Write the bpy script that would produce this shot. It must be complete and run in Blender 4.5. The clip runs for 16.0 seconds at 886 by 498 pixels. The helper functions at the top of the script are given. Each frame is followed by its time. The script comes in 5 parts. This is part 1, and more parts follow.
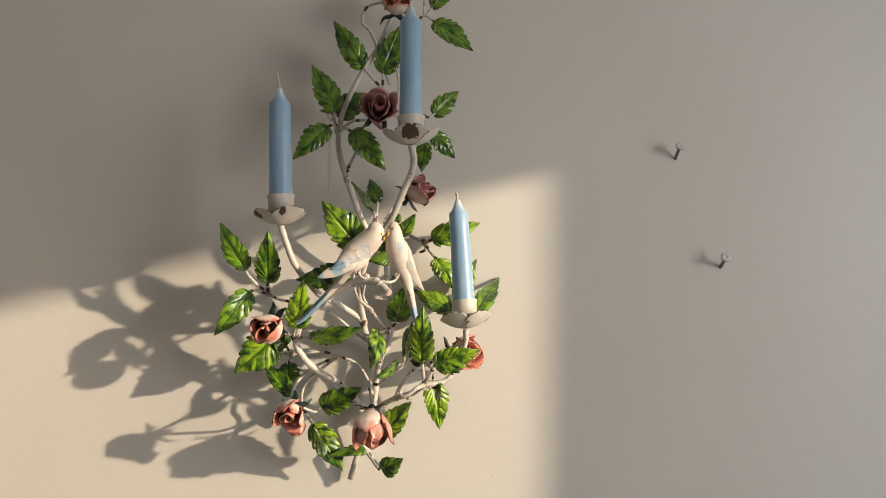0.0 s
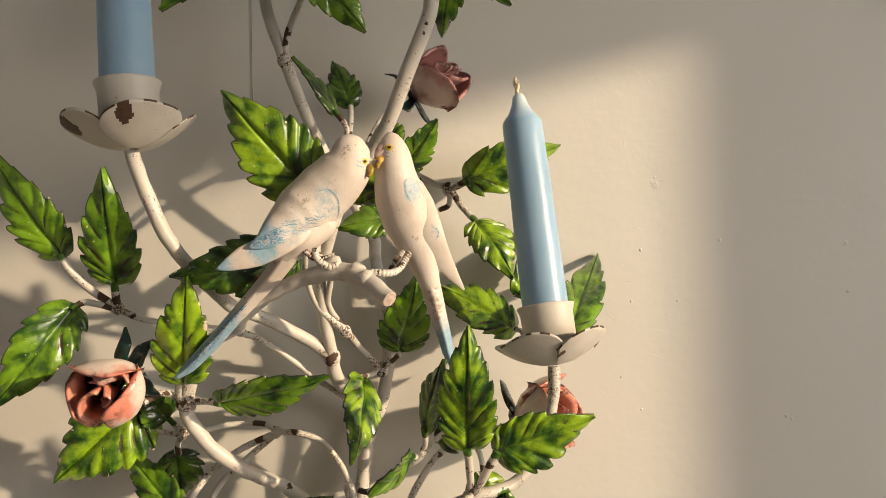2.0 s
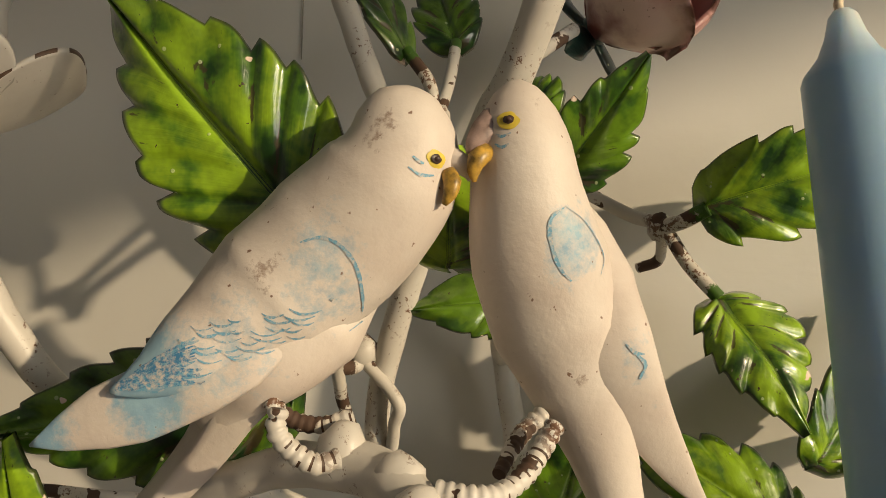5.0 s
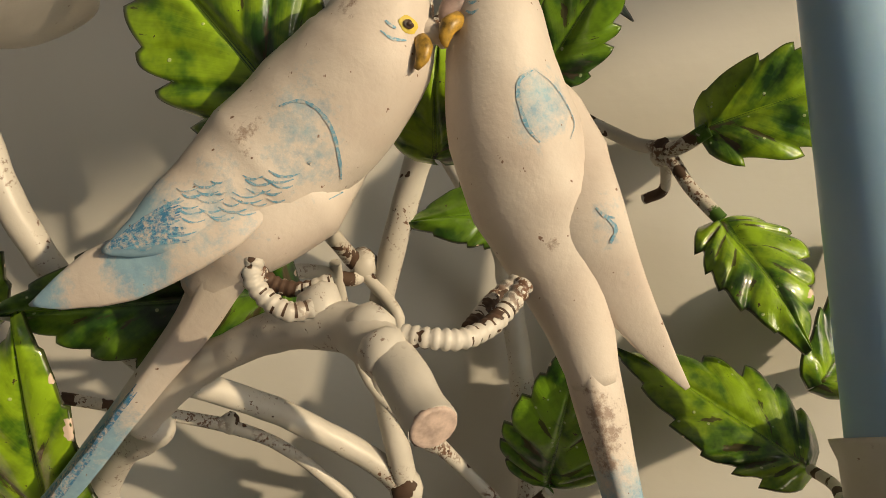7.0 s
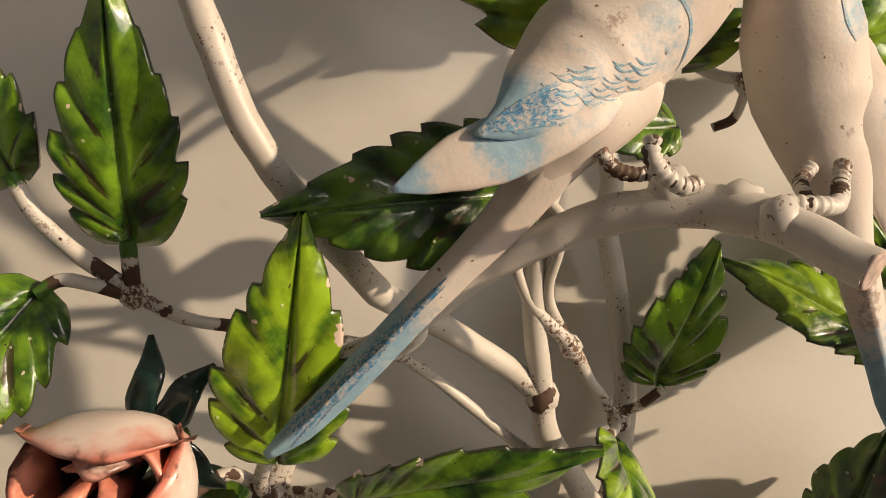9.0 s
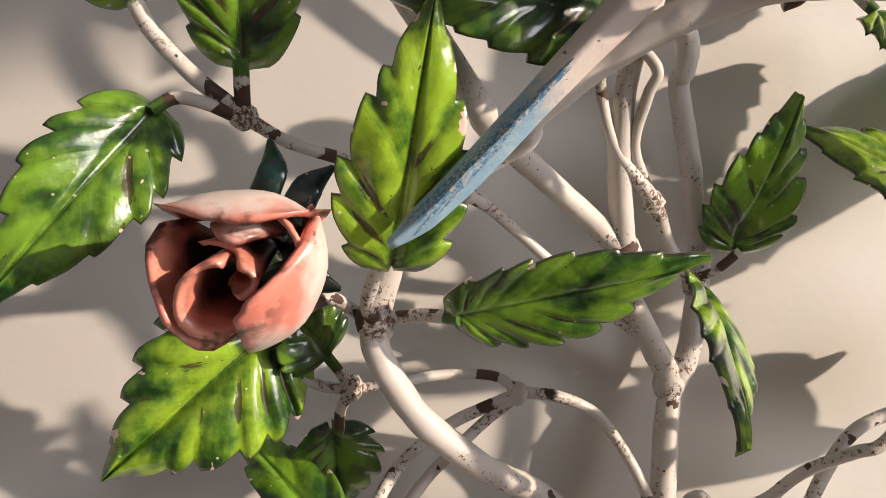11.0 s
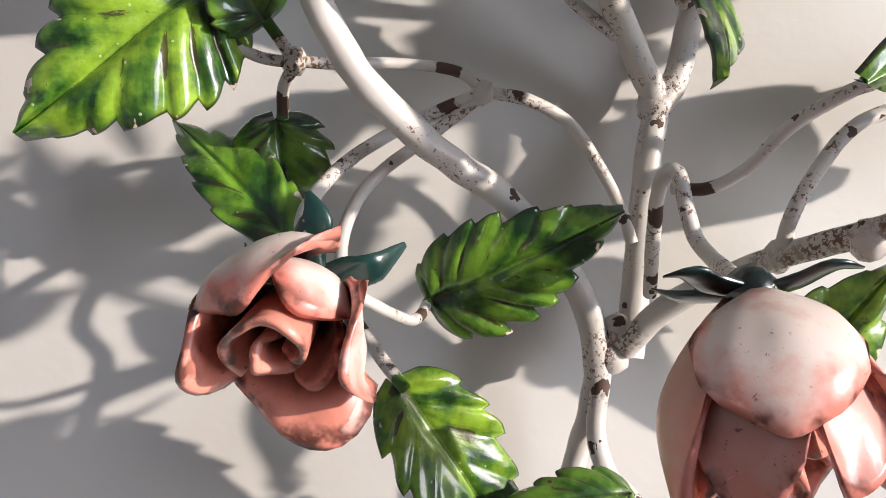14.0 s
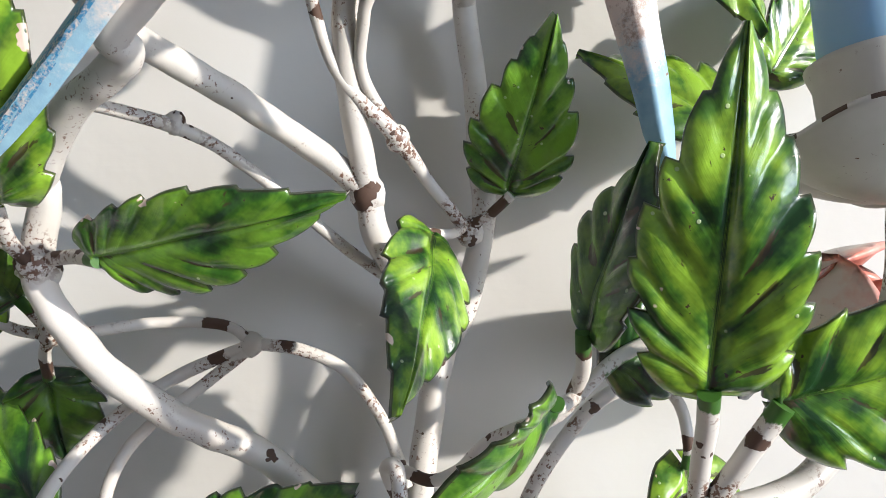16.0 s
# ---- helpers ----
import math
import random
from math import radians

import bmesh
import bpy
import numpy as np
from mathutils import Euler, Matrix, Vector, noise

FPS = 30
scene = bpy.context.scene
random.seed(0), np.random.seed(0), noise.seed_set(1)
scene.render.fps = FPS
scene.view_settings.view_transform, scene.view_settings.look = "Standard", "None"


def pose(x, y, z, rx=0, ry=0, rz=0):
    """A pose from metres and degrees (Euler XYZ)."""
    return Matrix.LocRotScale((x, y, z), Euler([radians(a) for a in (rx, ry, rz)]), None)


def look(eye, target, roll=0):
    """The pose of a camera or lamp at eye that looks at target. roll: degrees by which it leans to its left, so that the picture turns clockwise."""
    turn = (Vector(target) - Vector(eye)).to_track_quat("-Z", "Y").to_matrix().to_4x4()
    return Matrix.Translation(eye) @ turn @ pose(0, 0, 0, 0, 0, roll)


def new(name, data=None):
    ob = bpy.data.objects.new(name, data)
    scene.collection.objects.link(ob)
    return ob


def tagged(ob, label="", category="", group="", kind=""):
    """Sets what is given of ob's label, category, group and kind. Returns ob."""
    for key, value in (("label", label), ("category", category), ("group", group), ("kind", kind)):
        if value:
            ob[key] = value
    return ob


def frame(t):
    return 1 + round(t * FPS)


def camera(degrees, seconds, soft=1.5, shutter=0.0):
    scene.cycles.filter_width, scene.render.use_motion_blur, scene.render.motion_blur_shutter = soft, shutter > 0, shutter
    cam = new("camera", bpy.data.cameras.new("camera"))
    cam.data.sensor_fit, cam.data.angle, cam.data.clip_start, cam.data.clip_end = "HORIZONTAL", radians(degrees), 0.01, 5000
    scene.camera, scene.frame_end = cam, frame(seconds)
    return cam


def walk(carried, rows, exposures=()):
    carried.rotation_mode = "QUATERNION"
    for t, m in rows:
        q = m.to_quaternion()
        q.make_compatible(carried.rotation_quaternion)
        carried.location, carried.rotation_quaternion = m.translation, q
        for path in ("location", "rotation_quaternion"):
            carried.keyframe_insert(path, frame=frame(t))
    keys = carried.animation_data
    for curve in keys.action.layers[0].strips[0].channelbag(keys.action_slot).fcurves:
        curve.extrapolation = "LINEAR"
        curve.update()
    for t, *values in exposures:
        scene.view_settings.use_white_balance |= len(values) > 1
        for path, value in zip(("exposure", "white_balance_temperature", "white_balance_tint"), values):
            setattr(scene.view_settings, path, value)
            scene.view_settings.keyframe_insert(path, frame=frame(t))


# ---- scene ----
cam = camera(58.68, 16.0, 0.6)
PATH = [
    (0, pose(0.1139, -0.8810, 1.4186, 94.74, -1.51, 2.60)),
    (0.5, pose(0.1114, -0.8025, 1.4180, 94.28, -0.75, 2.52)),
    (1, pose(0.0856, -0.6713, 1.4227, 94.78, 0.04, 1.86)),
    (1.5, pose(0.0642, -0.5514, 1.4316, 94.22, 0.73, 0.60)),
    (2, pose(0.0522, -0.4458, 1.4377, 93.55, 0.89, 0.54)),
    (2.5, pose(0.0432, -0.3590, 1.4416, 93.79, 1.17, 1.31)),
    (3, pose(0.0374, -0.3018, 1.4478, 93.83, 1.12, 2.51)),
    (3.5, pose(0.0376, -0.2657, 1.4587, 94.36, 0.05, 4.40)),
    (5.8, pose(0.0542, -0.2291, 1.4734, 94.71, -2.29, 17.02)),
    (6, pose(0.0566, -0.2300, 1.4691, 94.83, -2.35, 17.41)),
    (6.5, pose(0.0607, -0.2278, 1.4585, 95.11, -2.55, 18.06)),
    (7, pose(0.0579, -0.2292, 1.4504, 95.37, -2.38, 16.97)),
    (7.5, pose(0.0396, -0.2347, 1.4458, 94.81, -1.46, 13.12)),
    (8, pose(0.0151, -0.2407, 1.4424, 94.65, -0.72, 7.09)),
    (8.5, pose(-0.0133, -0.2464, 1.4383, 94.13, -0.41, 3.34)),
    (9, pose(-0.0320, -0.2493, 1.4330, 93.93, 0.24, 1.23)),
    (9.5, pose(-0.0521, -0.2555, 1.4225, 93.75, 0.45, -0.47)),
    (9.7, pose(-0.0594, -0.2545, 1.4162, 93.72, 0.35, -0.93)),
    (11.8, pose(-0.0435, -0.2433, 1.3725, 94.79, -0.49, 2.77)),
    (12, pose(-0.0394, -0.2382, 1.3653, 94.22, -0.68, 2.82)),
    (12.5, pose(-0.0334, -0.2302, 1.3547, 93.44, -0.67, 3.10)),
    (13, pose(-0.0399, -0.2302, 1.3448, 92.72, -0.66, 3.88)),
    (13.5, pose(-0.0411, -0.2278, 1.3338, 91.42, -1.14, 3.56)),
    (14, pose(-0.0368, -0.2277, 1.3279, 90.58, -1.23, 3.38)),
    (14.5, pose(-0.0185, -0.2352, 1.3325, 90.26, -1.19, 3.29)),
    (15, pose(0.0044, -0.2354, 1.3501, 89.59, -1.68, 5.05)),
    (15.5, pose(0.0132, -0.2314, 1.3698, 90.02, -1.65, 5.22)),
    (16, pose(0.0296, -0.2255, 1.3920, 90.72, -1.27, 6.07)),
]
# The camera's exposure and white balance drift from warm to neutral on the way.
EXPOSURES = [(0.0, -0.19, 6450, 10), (0.5, -0.21, 6800, 10), (1.5, -0.20, 6900, 9), (2.5, -0.36, 6950, 11), (3.5, -0.65, 7000, 8), (7.5, -0.73, 7100, 5), (9.0, -0.45, 6900, 14), (9.7, -0.22, 6250, 17),
             (11.8, 0.06, 5850, 17), (13.5, 0.19, 5300, 15), (14.5, 0.15, 5300, 14), (16.0, 0.30, 5050, 9)]
walk(cam, PATH, EXPOSURES)

# ---- light ----
SUN_WAY = Vector((-0.163, 0.078, -0.044)).normalized()
world = bpy.data.worlds.new("world")
scene.world = world
world.use_nodes = True
sky = world.node_tree.nodes.new("ShaderNodeTexSky")
sky.sky_type, sky.sun_disc = "NISHITA", False
sky.sun_elevation = radians(13.7)
sky.sun_rotation = radians(115.6)
world.node_tree.links.new(sky.outputs[0], world.node_tree.nodes["Background"].inputs[0])
world.node_tree.nodes["Background"].inputs[1].default_value = 0.10

sun = new("sun", bpy.data.lights.new("sun", "SUN"))
sun.data.energy, sun.data.angle, sun.data.color = 5.8, radians(1.0), (1.0, 0.80, 0.56)
sun.matrix_world = look((3, -1.5, 2.4), Vector((3, -1.5, 2.4)) + SUN_WAY)

ROOM_L, ROOM_R, ROOM_B, ROOM_H = -1.6, 1.5, -3.2, 2.6
WIN_Y0, WIN_Y1, WIN_Z0, WIN_Z1 = -1.61, -0.6286, 1.11, 1.973

window_light = new("window_light", bpy.data.lights.new("window_light", "AREA"))
window_light.data.shape, window_light.data.size, window_light.data.size_y = "RECTANGLE", WIN_Z1 - WIN_Z0 - 0.04, WIN_Y1 - WIN_Y0 - 0.04
window_light.data.energy, window_light.data.color = 19.5, (0.87, 0.92, 0.965)
window_light.matrix_world = look((ROOM_R + 0.06, (WIN_Y0 + WIN_Y1) / 2, (WIN_Z0 + WIN_Z1) / 2), (0, (WIN_Y0 + WIN_Y1) / 2, (WIN_Z0 + WIN_Z1) / 2))


# ---- materials ----
def material(name):
    m = bpy.data.materials.new(name)
    m.use_nodes = True
    return m, m.node_tree, m.node_tree.nodes["Principled BSDF"]


def node(tree, kind, **values):
    n = tree.nodes.new(kind)
    for key, value in values.items():
        n.inputs[key.replace("_", " ")].default_value = value
    return n


def noise_at(tree, scale, detail=4.0, rough=0.55, source="Object"):
    co = tree.nodes.new("ShaderNodeTexCoord")
    n = node(tree, "ShaderNodeTexNoise", Scale=scale, Detail=detail, Roughness=rough)
    tree.links.new(co.outputs[source], n.inputs["Vector"])
    return n.outputs["Fac"]


def ramp(tree, fac, stops):
    n = tree.nodes.new("ShaderNodeValToRGB")
    while len(n.color_ramp.elements) < len(stops):
        n.color_ramp.elements.new(0.5)
    for e, (p, c) in zip(n.color_ramp.elements, stops):
        e.position, e.color = p, (*c, 1) if len(c) == 3 else c
    tree.links.new(fac, n.inputs[0])
    return n.outputs[0]


def mix(tree, fac, a, b, kind="MIX"):
    n = tree.nodes.new("ShaderNodeMix")
    n.data_type, n.blend_type = "RGBA", kind
    for socket, value in ((n.inputs[0], fac), (n.inputs[6], a), (n.inputs[7], b)):
        if isinstance(value, (int, float)):
            socket.default_value = value
        elif isinstance(value, tuple):
            socket.default_value = (*value, 1)
        else:
            tree.links.new(value, socket)
    return n.outputs[2]


def maths(tree, op, a, b=0.0, clamp=False):
    n = tree.nodes.new("ShaderNodeMath")
    n.operation, n.use_clamp = op, clamp
    for socket, value in zip(n.inputs, (a, b)):
        if isinstance(value, (int, float)):
            socket.default_value = value
        else:
            tree.links.new(value, socket)
    return n.outputs[0]


def bump(tree, bsdf, height, strength, distance):
    n = node(tree, "ShaderNodeBump", Strength=strength, Distance=distance)
    tree.links.new(height, n.inputs["Height"])
    tree.links.new(n.outputs[0], bsdf.inputs["Normal"])


def attribute(tree, name):
    n = tree.nodes.new("ShaderNodeAttribute")
    n.attribute_name = name
    return n.outputs["Fac"]


def wall_material():
    m, tree, b = material("painted plaster")
    big, fine = noise_at(tree, 2.2, 3), noise_at(tree, 260, 3)
    mid = noise_at(tree, 22, 4)
    tree.links.new(ramp(tree, big, [(0.3, (0.665, 0.64, 0.60)), (0.7, (0.725, 0.70, 0.66))]), b.inputs["Base Color"])
    b.inputs["Roughness"].default_value = 0.5
    co = tree.nodes.new("ShaderNodeTexCoord")
    way = node(tree, "ShaderNodeMapping", Scale=(45.0, 45.0, 620.0), Rotation=(0.0, 0.12, 0.0))
    tree.links.new(co.outputs["Object"], way.inputs["Vector"])
    roller = node(tree, "ShaderNodeTexNoise", Scale=1.0, Detail=4.0, Roughness=0.6)
    tree.links.new(way.outputs[0], roller.inputs["Vector"])
    h = maths(tree, "ADD", maths(tree, "MULTIPLY", mid, 2.0), maths(tree, "MULTIPLY", fine, 0.13))
    h = maths(tree, "ADD", h, maths(tree, "MULTIPLY", roller.outputs["Fac"], 0.05))
    bump(tree, b, h, 0.35, 0.0012)
    return m


def plain_material(name, colour, rough, vary=0.15, scale=8.0):
    m, tree, b = material(name)
    n = noise_at(tree, scale, 5)
    lo = tuple(c * (1 - vary) for c in colour)
    hi = tuple(min(1, c * (1 + vary)) for c in colour)
    tree.links.new(ramp(tree, n, [(0.3, lo), (0.7, hi)]), b.inputs["Base Color"])
    b.inputs["Roughness"].default_value = rough
    return m


def white_metal_material(name, chip, dirt):
    """Old cream enamel on iron: sharp-edged brown chips and fine speckles, thickest where "wear" runs high, round the joints."""
    m, tree, b = material(name)
    wear = attribute(tree, "wear")
    tone = noise_at(tree, 55, 4)
    base = ramp(tree, tone, [(0.3, (0.50, 0.465, 0.42)), (0.65, (0.60, 0.565, 0.52))])
    grains = maths(tree, "ADD", noise_at(tree, 900, 3, 0.7), maths(tree, "MULTIPLY", wear, 0.10))
    speck = ramp(tree, grains, [(dirt, (0, 0, 0)), (dirt + 0.05, (1, 1, 1))])
    patch = ramp(tree, maths(tree, "ADD", noise_at(tree, 70, 2), maths(tree, "MULTIPLY", wear, 0.065)), [(0.50, (0, 0, 0)), (0.6, (1, 1, 1))])
    dirty = mix(tree, maths(tree, "MULTIPLY", speck, patch), base, (0.15, 0.08, 0.05))
    flakes = maths(tree, "ADD", noise_at(tree, 150, 3, 0.55), maths(tree, "MULTIPLY", wear, 0.08))
    chips = ramp(tree, flakes, [(chip, (0, 0, 0)), (chip + 0.008, (1, 1, 1))])
    ragged = maths(tree, "MULTIPLY", maths(tree, "SUBTRACT", noise_at(tree, 480, 4, 0.65), 0.5), 0.75)
    band = ramp(tree, maths(tree, "ADD", attribute(tree, "bare"), ragged), [(0.36, (0, 0, 0)), (0.39, (1, 1, 1))])
    chips = maths(tree, "MAXIMUM", chips, band)
    run = ramp(tree, maths(tree, "ADD", attribute(tree, "green"), ragged), [(0.42, (0, 0, 0)), (0.50, (1, 1, 1))])
    painted = mix(tree, run, mix(tree, chips, dirty, (0.070, 0.038, 0.024)), (0.045, 0.115, 0.010))
    tree.links.new(painted, b.inputs["Base Color"])
    tree.links.new(ramp(tree, chips, [(0, (0.44, 0.44, 0.44)), (1, (0.75, 0.75, 0.75))]), b.inputs["Roughness"])
    h = maths(tree, "SUBTRACT", maths(tree, "MULTIPLY", noise_at(tree, 300, 4), 0.5), chips)
    bump(tree, b, h, 0.5, 0.0004)
    return m


def leaf_material(name, light, middle, dark):
    """Hand-brushed enamel on sheet metal: swaths of green along the ribs, brown smears in the creases, a dark rim,
    chips, and bubbles with painted glints.
    """
    m, tree, b = material(name)
    uv = tree.nodes.new("ShaderNodeUVMap")
    info = tree.nodes.new("ShaderNodeObjectInfo")
    shift = node(tree, "ShaderNodeCombineXYZ")
    tree.links.new(maths(tree, "MULTIPLY", info.outputs["Random"], 40.0), shift.inputs[2])

    def strokes(across, along, detail, rough):
        way = node(tree, "ShaderNodeMapping", Scale=(across, along, 1.0))
        tree.links.new(shift.outputs[0], way.inputs["Location"])
        tree.links.new(uv.outputs[0], way.inputs["Vector"])
        n = node(tree, "ShaderNodeTexNoise", Scale=1.0, Detail=detail, Roughness=rough)
        tree.links.new(way.outputs[0], n.inputs["Vector"])
        return n.outputs["Fac"]

    broad, fine, crack = strokes(0.95, 1.0, 2.0, 0.5), strokes(9.0, 1.3, 4.0, 0.6), strokes(4.0, 2.6, 4.0, 0.65)
    cloud = noise_at(tree, 95, 4, 0.6)
    vein, edge, slit = attribute(tree, "groove"), attribute(tree, "rim"), attribute(tree, "slit")
    level = maths(tree, "ADD", maths(tree, "MULTIPLY", broad, 0.62), maths(tree, "MULTIPLY", fine, 0.10))
    level = maths(tree, "ADD", level, maths(tree, "MULTIPLY", cloud, 0.88))
    level = maths(tree, "ADD", level, maths(tree, "MULTIPLY", maths(tree, "SUBTRACT", info.outputs["Random"], 0.5), 0.08))
    level = maths(tree, "SUBTRACT", level, maths(tree, "MULTIPLY", vein, 0.05))
    green = ramp(tree, level, [(0.62, dark), (0.72, middle), (0.82, light), (0.93, tuple(min(1, v * 1.45) for v in light))])
    smear = maths(tree, "ADD", maths(tree, "MULTIPLY", crack, 0.9), maths(tree, "MULTIPLY", slit, 0.48))
    stroke = ramp(tree, smear, [(0.60, (0, 0, 0)), (0.645, (1, 1, 1))])
    dirty = mix(tree, maths(tree, "MULTIPLY", stroke, 0.85), green, (0.040, 0.024, 0.013))
    line = ramp(tree, edge, [(0.90, (0, 0, 0)), (0.97, (1, 1, 1))])
    dirty = mix(tree, maths(tree, "MULTIPLY", line, 0.8), dirty, (0.022, 0.020, 0.010))
    bare = ramp(tree, maths(tree, "ADD", noise_at(tree, 210, 2), maths(tree, "MULTIPLY", edge, 0.12)), [(0.785, (0, 0, 0)), (0.80, (1, 1, 1))])
    dirty = mix(tree, bare, dirty, (0.66, 0.52, 0.43))
    chips = ramp(tree, noise_at(tree, 380, 4, 0.65), [(0.685, (0, 0, 0)), (0.70, (1, 1, 1))])
    co = tree.nodes.new("ShaderNodeTexCoord")
    cells = node(tree, "ShaderNodeTexVoronoi", Scale=330.0)
    tree.links.new(co.outputs["Object"], cells.inputs["Vector"])
    # pale dots put the glints of small bubbles into the colour
    glint = ramp(tree, cells.outputs["Distance"], [(0.10, (1, 1, 1)), (0.14, (0, 0, 0))])
    some = tree.nodes.new("ShaderNodeSeparateColor")
    tree.links.new(cells.outputs["Color"], some.inputs[0])
    glint = maths(tree, "MULTIPLY", glint, maths(tree, "GREATER_THAN", some.outputs[0], 0.72))
    glinted = mix(tree, maths(tree, "MULTIPLY", glint, 0.5), dirty, (0.55, 0.62, 0.36))
    tree.links.new(mix(tree, chips, glinted, (0.05, 0.03, 0.018)), b.inputs["Base Color"])
    b.inputs["Roughness"].default_value = 0.34
    b.inputs["Specular IOR Level"].default_value = 0.35
    b.inputs["Coat Weight"].default_value = 0.75
    b.inputs["Coat Roughness"].default_value = 0.10
    h = maths(tree, "ADD", maths(tree, "MULTIPLY", fine, 0.25), maths(tree, "ADD", maths(tree, "MULTIPLY", noise_at(tree, 170, 3), 1.3), maths(tree, "MULTIPLY", noise_at(tree, 80, 2), 3.0)))
    bump(tree, b, maths(tree, "ADD", h, maths(tree, "MULTIPLY", glint, 0.5)), 0.5, 0.0006)
    return m


def petal_material(name, pale, pink, deep, start=0.34):
    m, tree, b = material(name)
    uv = tree.nodes.new("ShaderNodeUVMap")
    part_uv = tree.nodes.new("ShaderNodeSeparateXYZ")
    tree.links.new(uv.outputs[0], part_uv.inputs[0])
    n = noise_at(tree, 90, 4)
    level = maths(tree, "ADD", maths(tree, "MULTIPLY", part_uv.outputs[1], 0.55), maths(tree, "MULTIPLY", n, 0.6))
    # deep colours the petal's base; on the insides it stands for shade
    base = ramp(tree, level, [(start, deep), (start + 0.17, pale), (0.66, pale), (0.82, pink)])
    spots = ramp(tree, maths(tree, "ADD", noise_at(tree, 600, 4, 0.75), maths(tree, "MULTIPLY", noise_at(tree, 60, 2), 0.22)), [(0.765, (0, 0, 0)), (0.81, (1, 1, 1))])
    soiled = mix(tree, maths(tree, "MULTIPLY", spots, 0.8), base, (0.10, 0.035, 0.025))
    rim = ramp(tree, attribute(tree, "rim"), [(0.80, (0, 0, 0)), (0.97, (1, 1, 1))])
    rim = maths(tree, "MULTIPLY", rim, ramp(tree, noise_at(tree, 160, 3), [(0.49, (0, 0, 0)), (0.60, (1, 1, 1))]))
    tree.links.new(mix(tree, rim, soiled, (0.14, 0.05, 0.035)), b.inputs["Base Color"])
    b.inputs["Roughness"].default_value = 0.38
    b.inputs["Coat Weight"].default_value = 0.25
    b.inputs["Coat Roughness"].default_value = 0.2
    bump(tree, b, noise_at(tree, 240, 4), 0.25, 0.0005)
    return m


def bird_material():
    """Matt cream paint over plaster, with blue dry-brushing where the tint runs high."""
    m, tree, b = material("bird paint")
    base = ramp(tree, noise_at(tree, 60, 5), [(0.3, (0.55, 0.465, 0.415)), (0.5, (0.61, 0.54, 0.485)), (0.7, (0.67, 0.605, 0.55))])
    tint = attribute(tree, "tint")
    brush = ramp(tree, maths(tree, "ADD", maths(tree, "MULTIPLY", tint, 0.9), maths(tree, "MULTIPLY", noise_at(tree, 420, 5, 0.75), 0.75)),
                 [(0.72, (0, 0, 0)), (0.98, (1, 1, 1))])
    blue = mix(tree, noise_at(tree, 300, 3), (0.05, 0.19, 0.38), (0.30, 0.52, 0.60))
    painted = mix(tree, maths(tree, "MULTIPLY", brush, 0.85), base, blue)
    rub = attribute(tree, "rub")
    worn = ramp(tree, maths(tree, "ADD", maths(tree, "MULTIPLY", rub, 0.8), maths(tree, "MULTIPLY", noise_at(tree, 500, 5, 0.75), 0.8)),
                [(0.80, (0, 0, 0)), (0.92, (1, 1, 1))])
    specks = ramp(tree, noise_at(tree, 600, 2, 0.6), [(0.705, (0, 0, 0)), (0.735, (1, 1, 1))])
    dirt = maths(tree, "MAXIMUM", maths(tree, "MULTIPLY", worn, 0.75), specks)
    tree.links.new(mix(tree, dirt, painted, (0.20, 0.12, 0.085)), b.inputs["Base Color"])
    b.inputs["Roughness"].default_value = 0.55
    h = maths(tree, "ADD", maths(tree, "MULTIPLY", noise_at(tree, 170, 5), 1.0), maths(tree, "MULTIPLY", noise_at(tree, 800, 3), 0.4))
    bump(tree, b, h, 0.3, 0.0006)
    return m


def brush_material(name, colour):
    """Dry brush strokes: paint broken by the cream ground."""
    m, tree, b = material(name)
    fac = ramp(tree, noise_at(tree, 1300, 4, 0.7), [(0.34, (0, 0, 0)), (0.55, (1, 1, 1))])
    tree.links.new(mix(tree, fac, (0.56, 0.50, 0.45), colour), b.inputs["Base Color"])
    b.inputs["Roughness"].default_value = 0.6
    return m


def wax_material():
    m, tree, b = material("blue wax")
    blue = ramp(tree, noise_at(tree, 35, 4), [(0.3, (0.26, 0.41, 0.57)), (0.7, (0.32, 0.47, 0.62))])
    # paler cone: less dye, and light through thin wax put into the colour
    pale_cone = mix(tree, attribute(tree, "pale_cone"), blue, (0.58, 0.66, 0.70))
    tree.links.new(pale_cone, b.inputs["Base Color"])
    b.inputs["Subsurface Weight"].default_value = 0.85
    b.inputs["Subsurface Scale"].default_value = 1.0
    b.inputs["Subsurface Radius"].default_value = (0.005, 0.007, 0.010)
    b.inputs["Roughness"].default_value = 0.36
    bump(tree, b, maths(tree, "ADD", noise_at(tree, 140, 5), maths(tree, "MULTIPLY", noise_at(tree, 30, 2), 2.0)), 0.18, 0.0006)
    return m


WALL = wall_material()
PLASTER = plain_material("room plaster", (0.74, 0.71, 0.67), 0.8)
BOARDS = plain_material("floor boards", (0.32, 0.22, 0.14), 0.5, 0.3, 3.0)
WORN = white_metal_material("worn white enamel", 0.645, 0.545)
SCRATCHED = white_metal_material("scratched white enamel", 0.735, 0.52)
CUP_WHITE = white_metal_material("plain white enamel", 0.80, 0.66)
WHITE_CLEAN = white_metal_material("white enamel", 0.70, 0.585)
CHIPPED = plain_material("bare rusty iron", (0.068, 0.037, 0.023), 0.55, 0.4, 400)
LEAF = leaf_material("green enamel", (0.104, 0.205, 0.011), (0.034, 0.096, 0.007), (0.006, 0.027, 0.005))
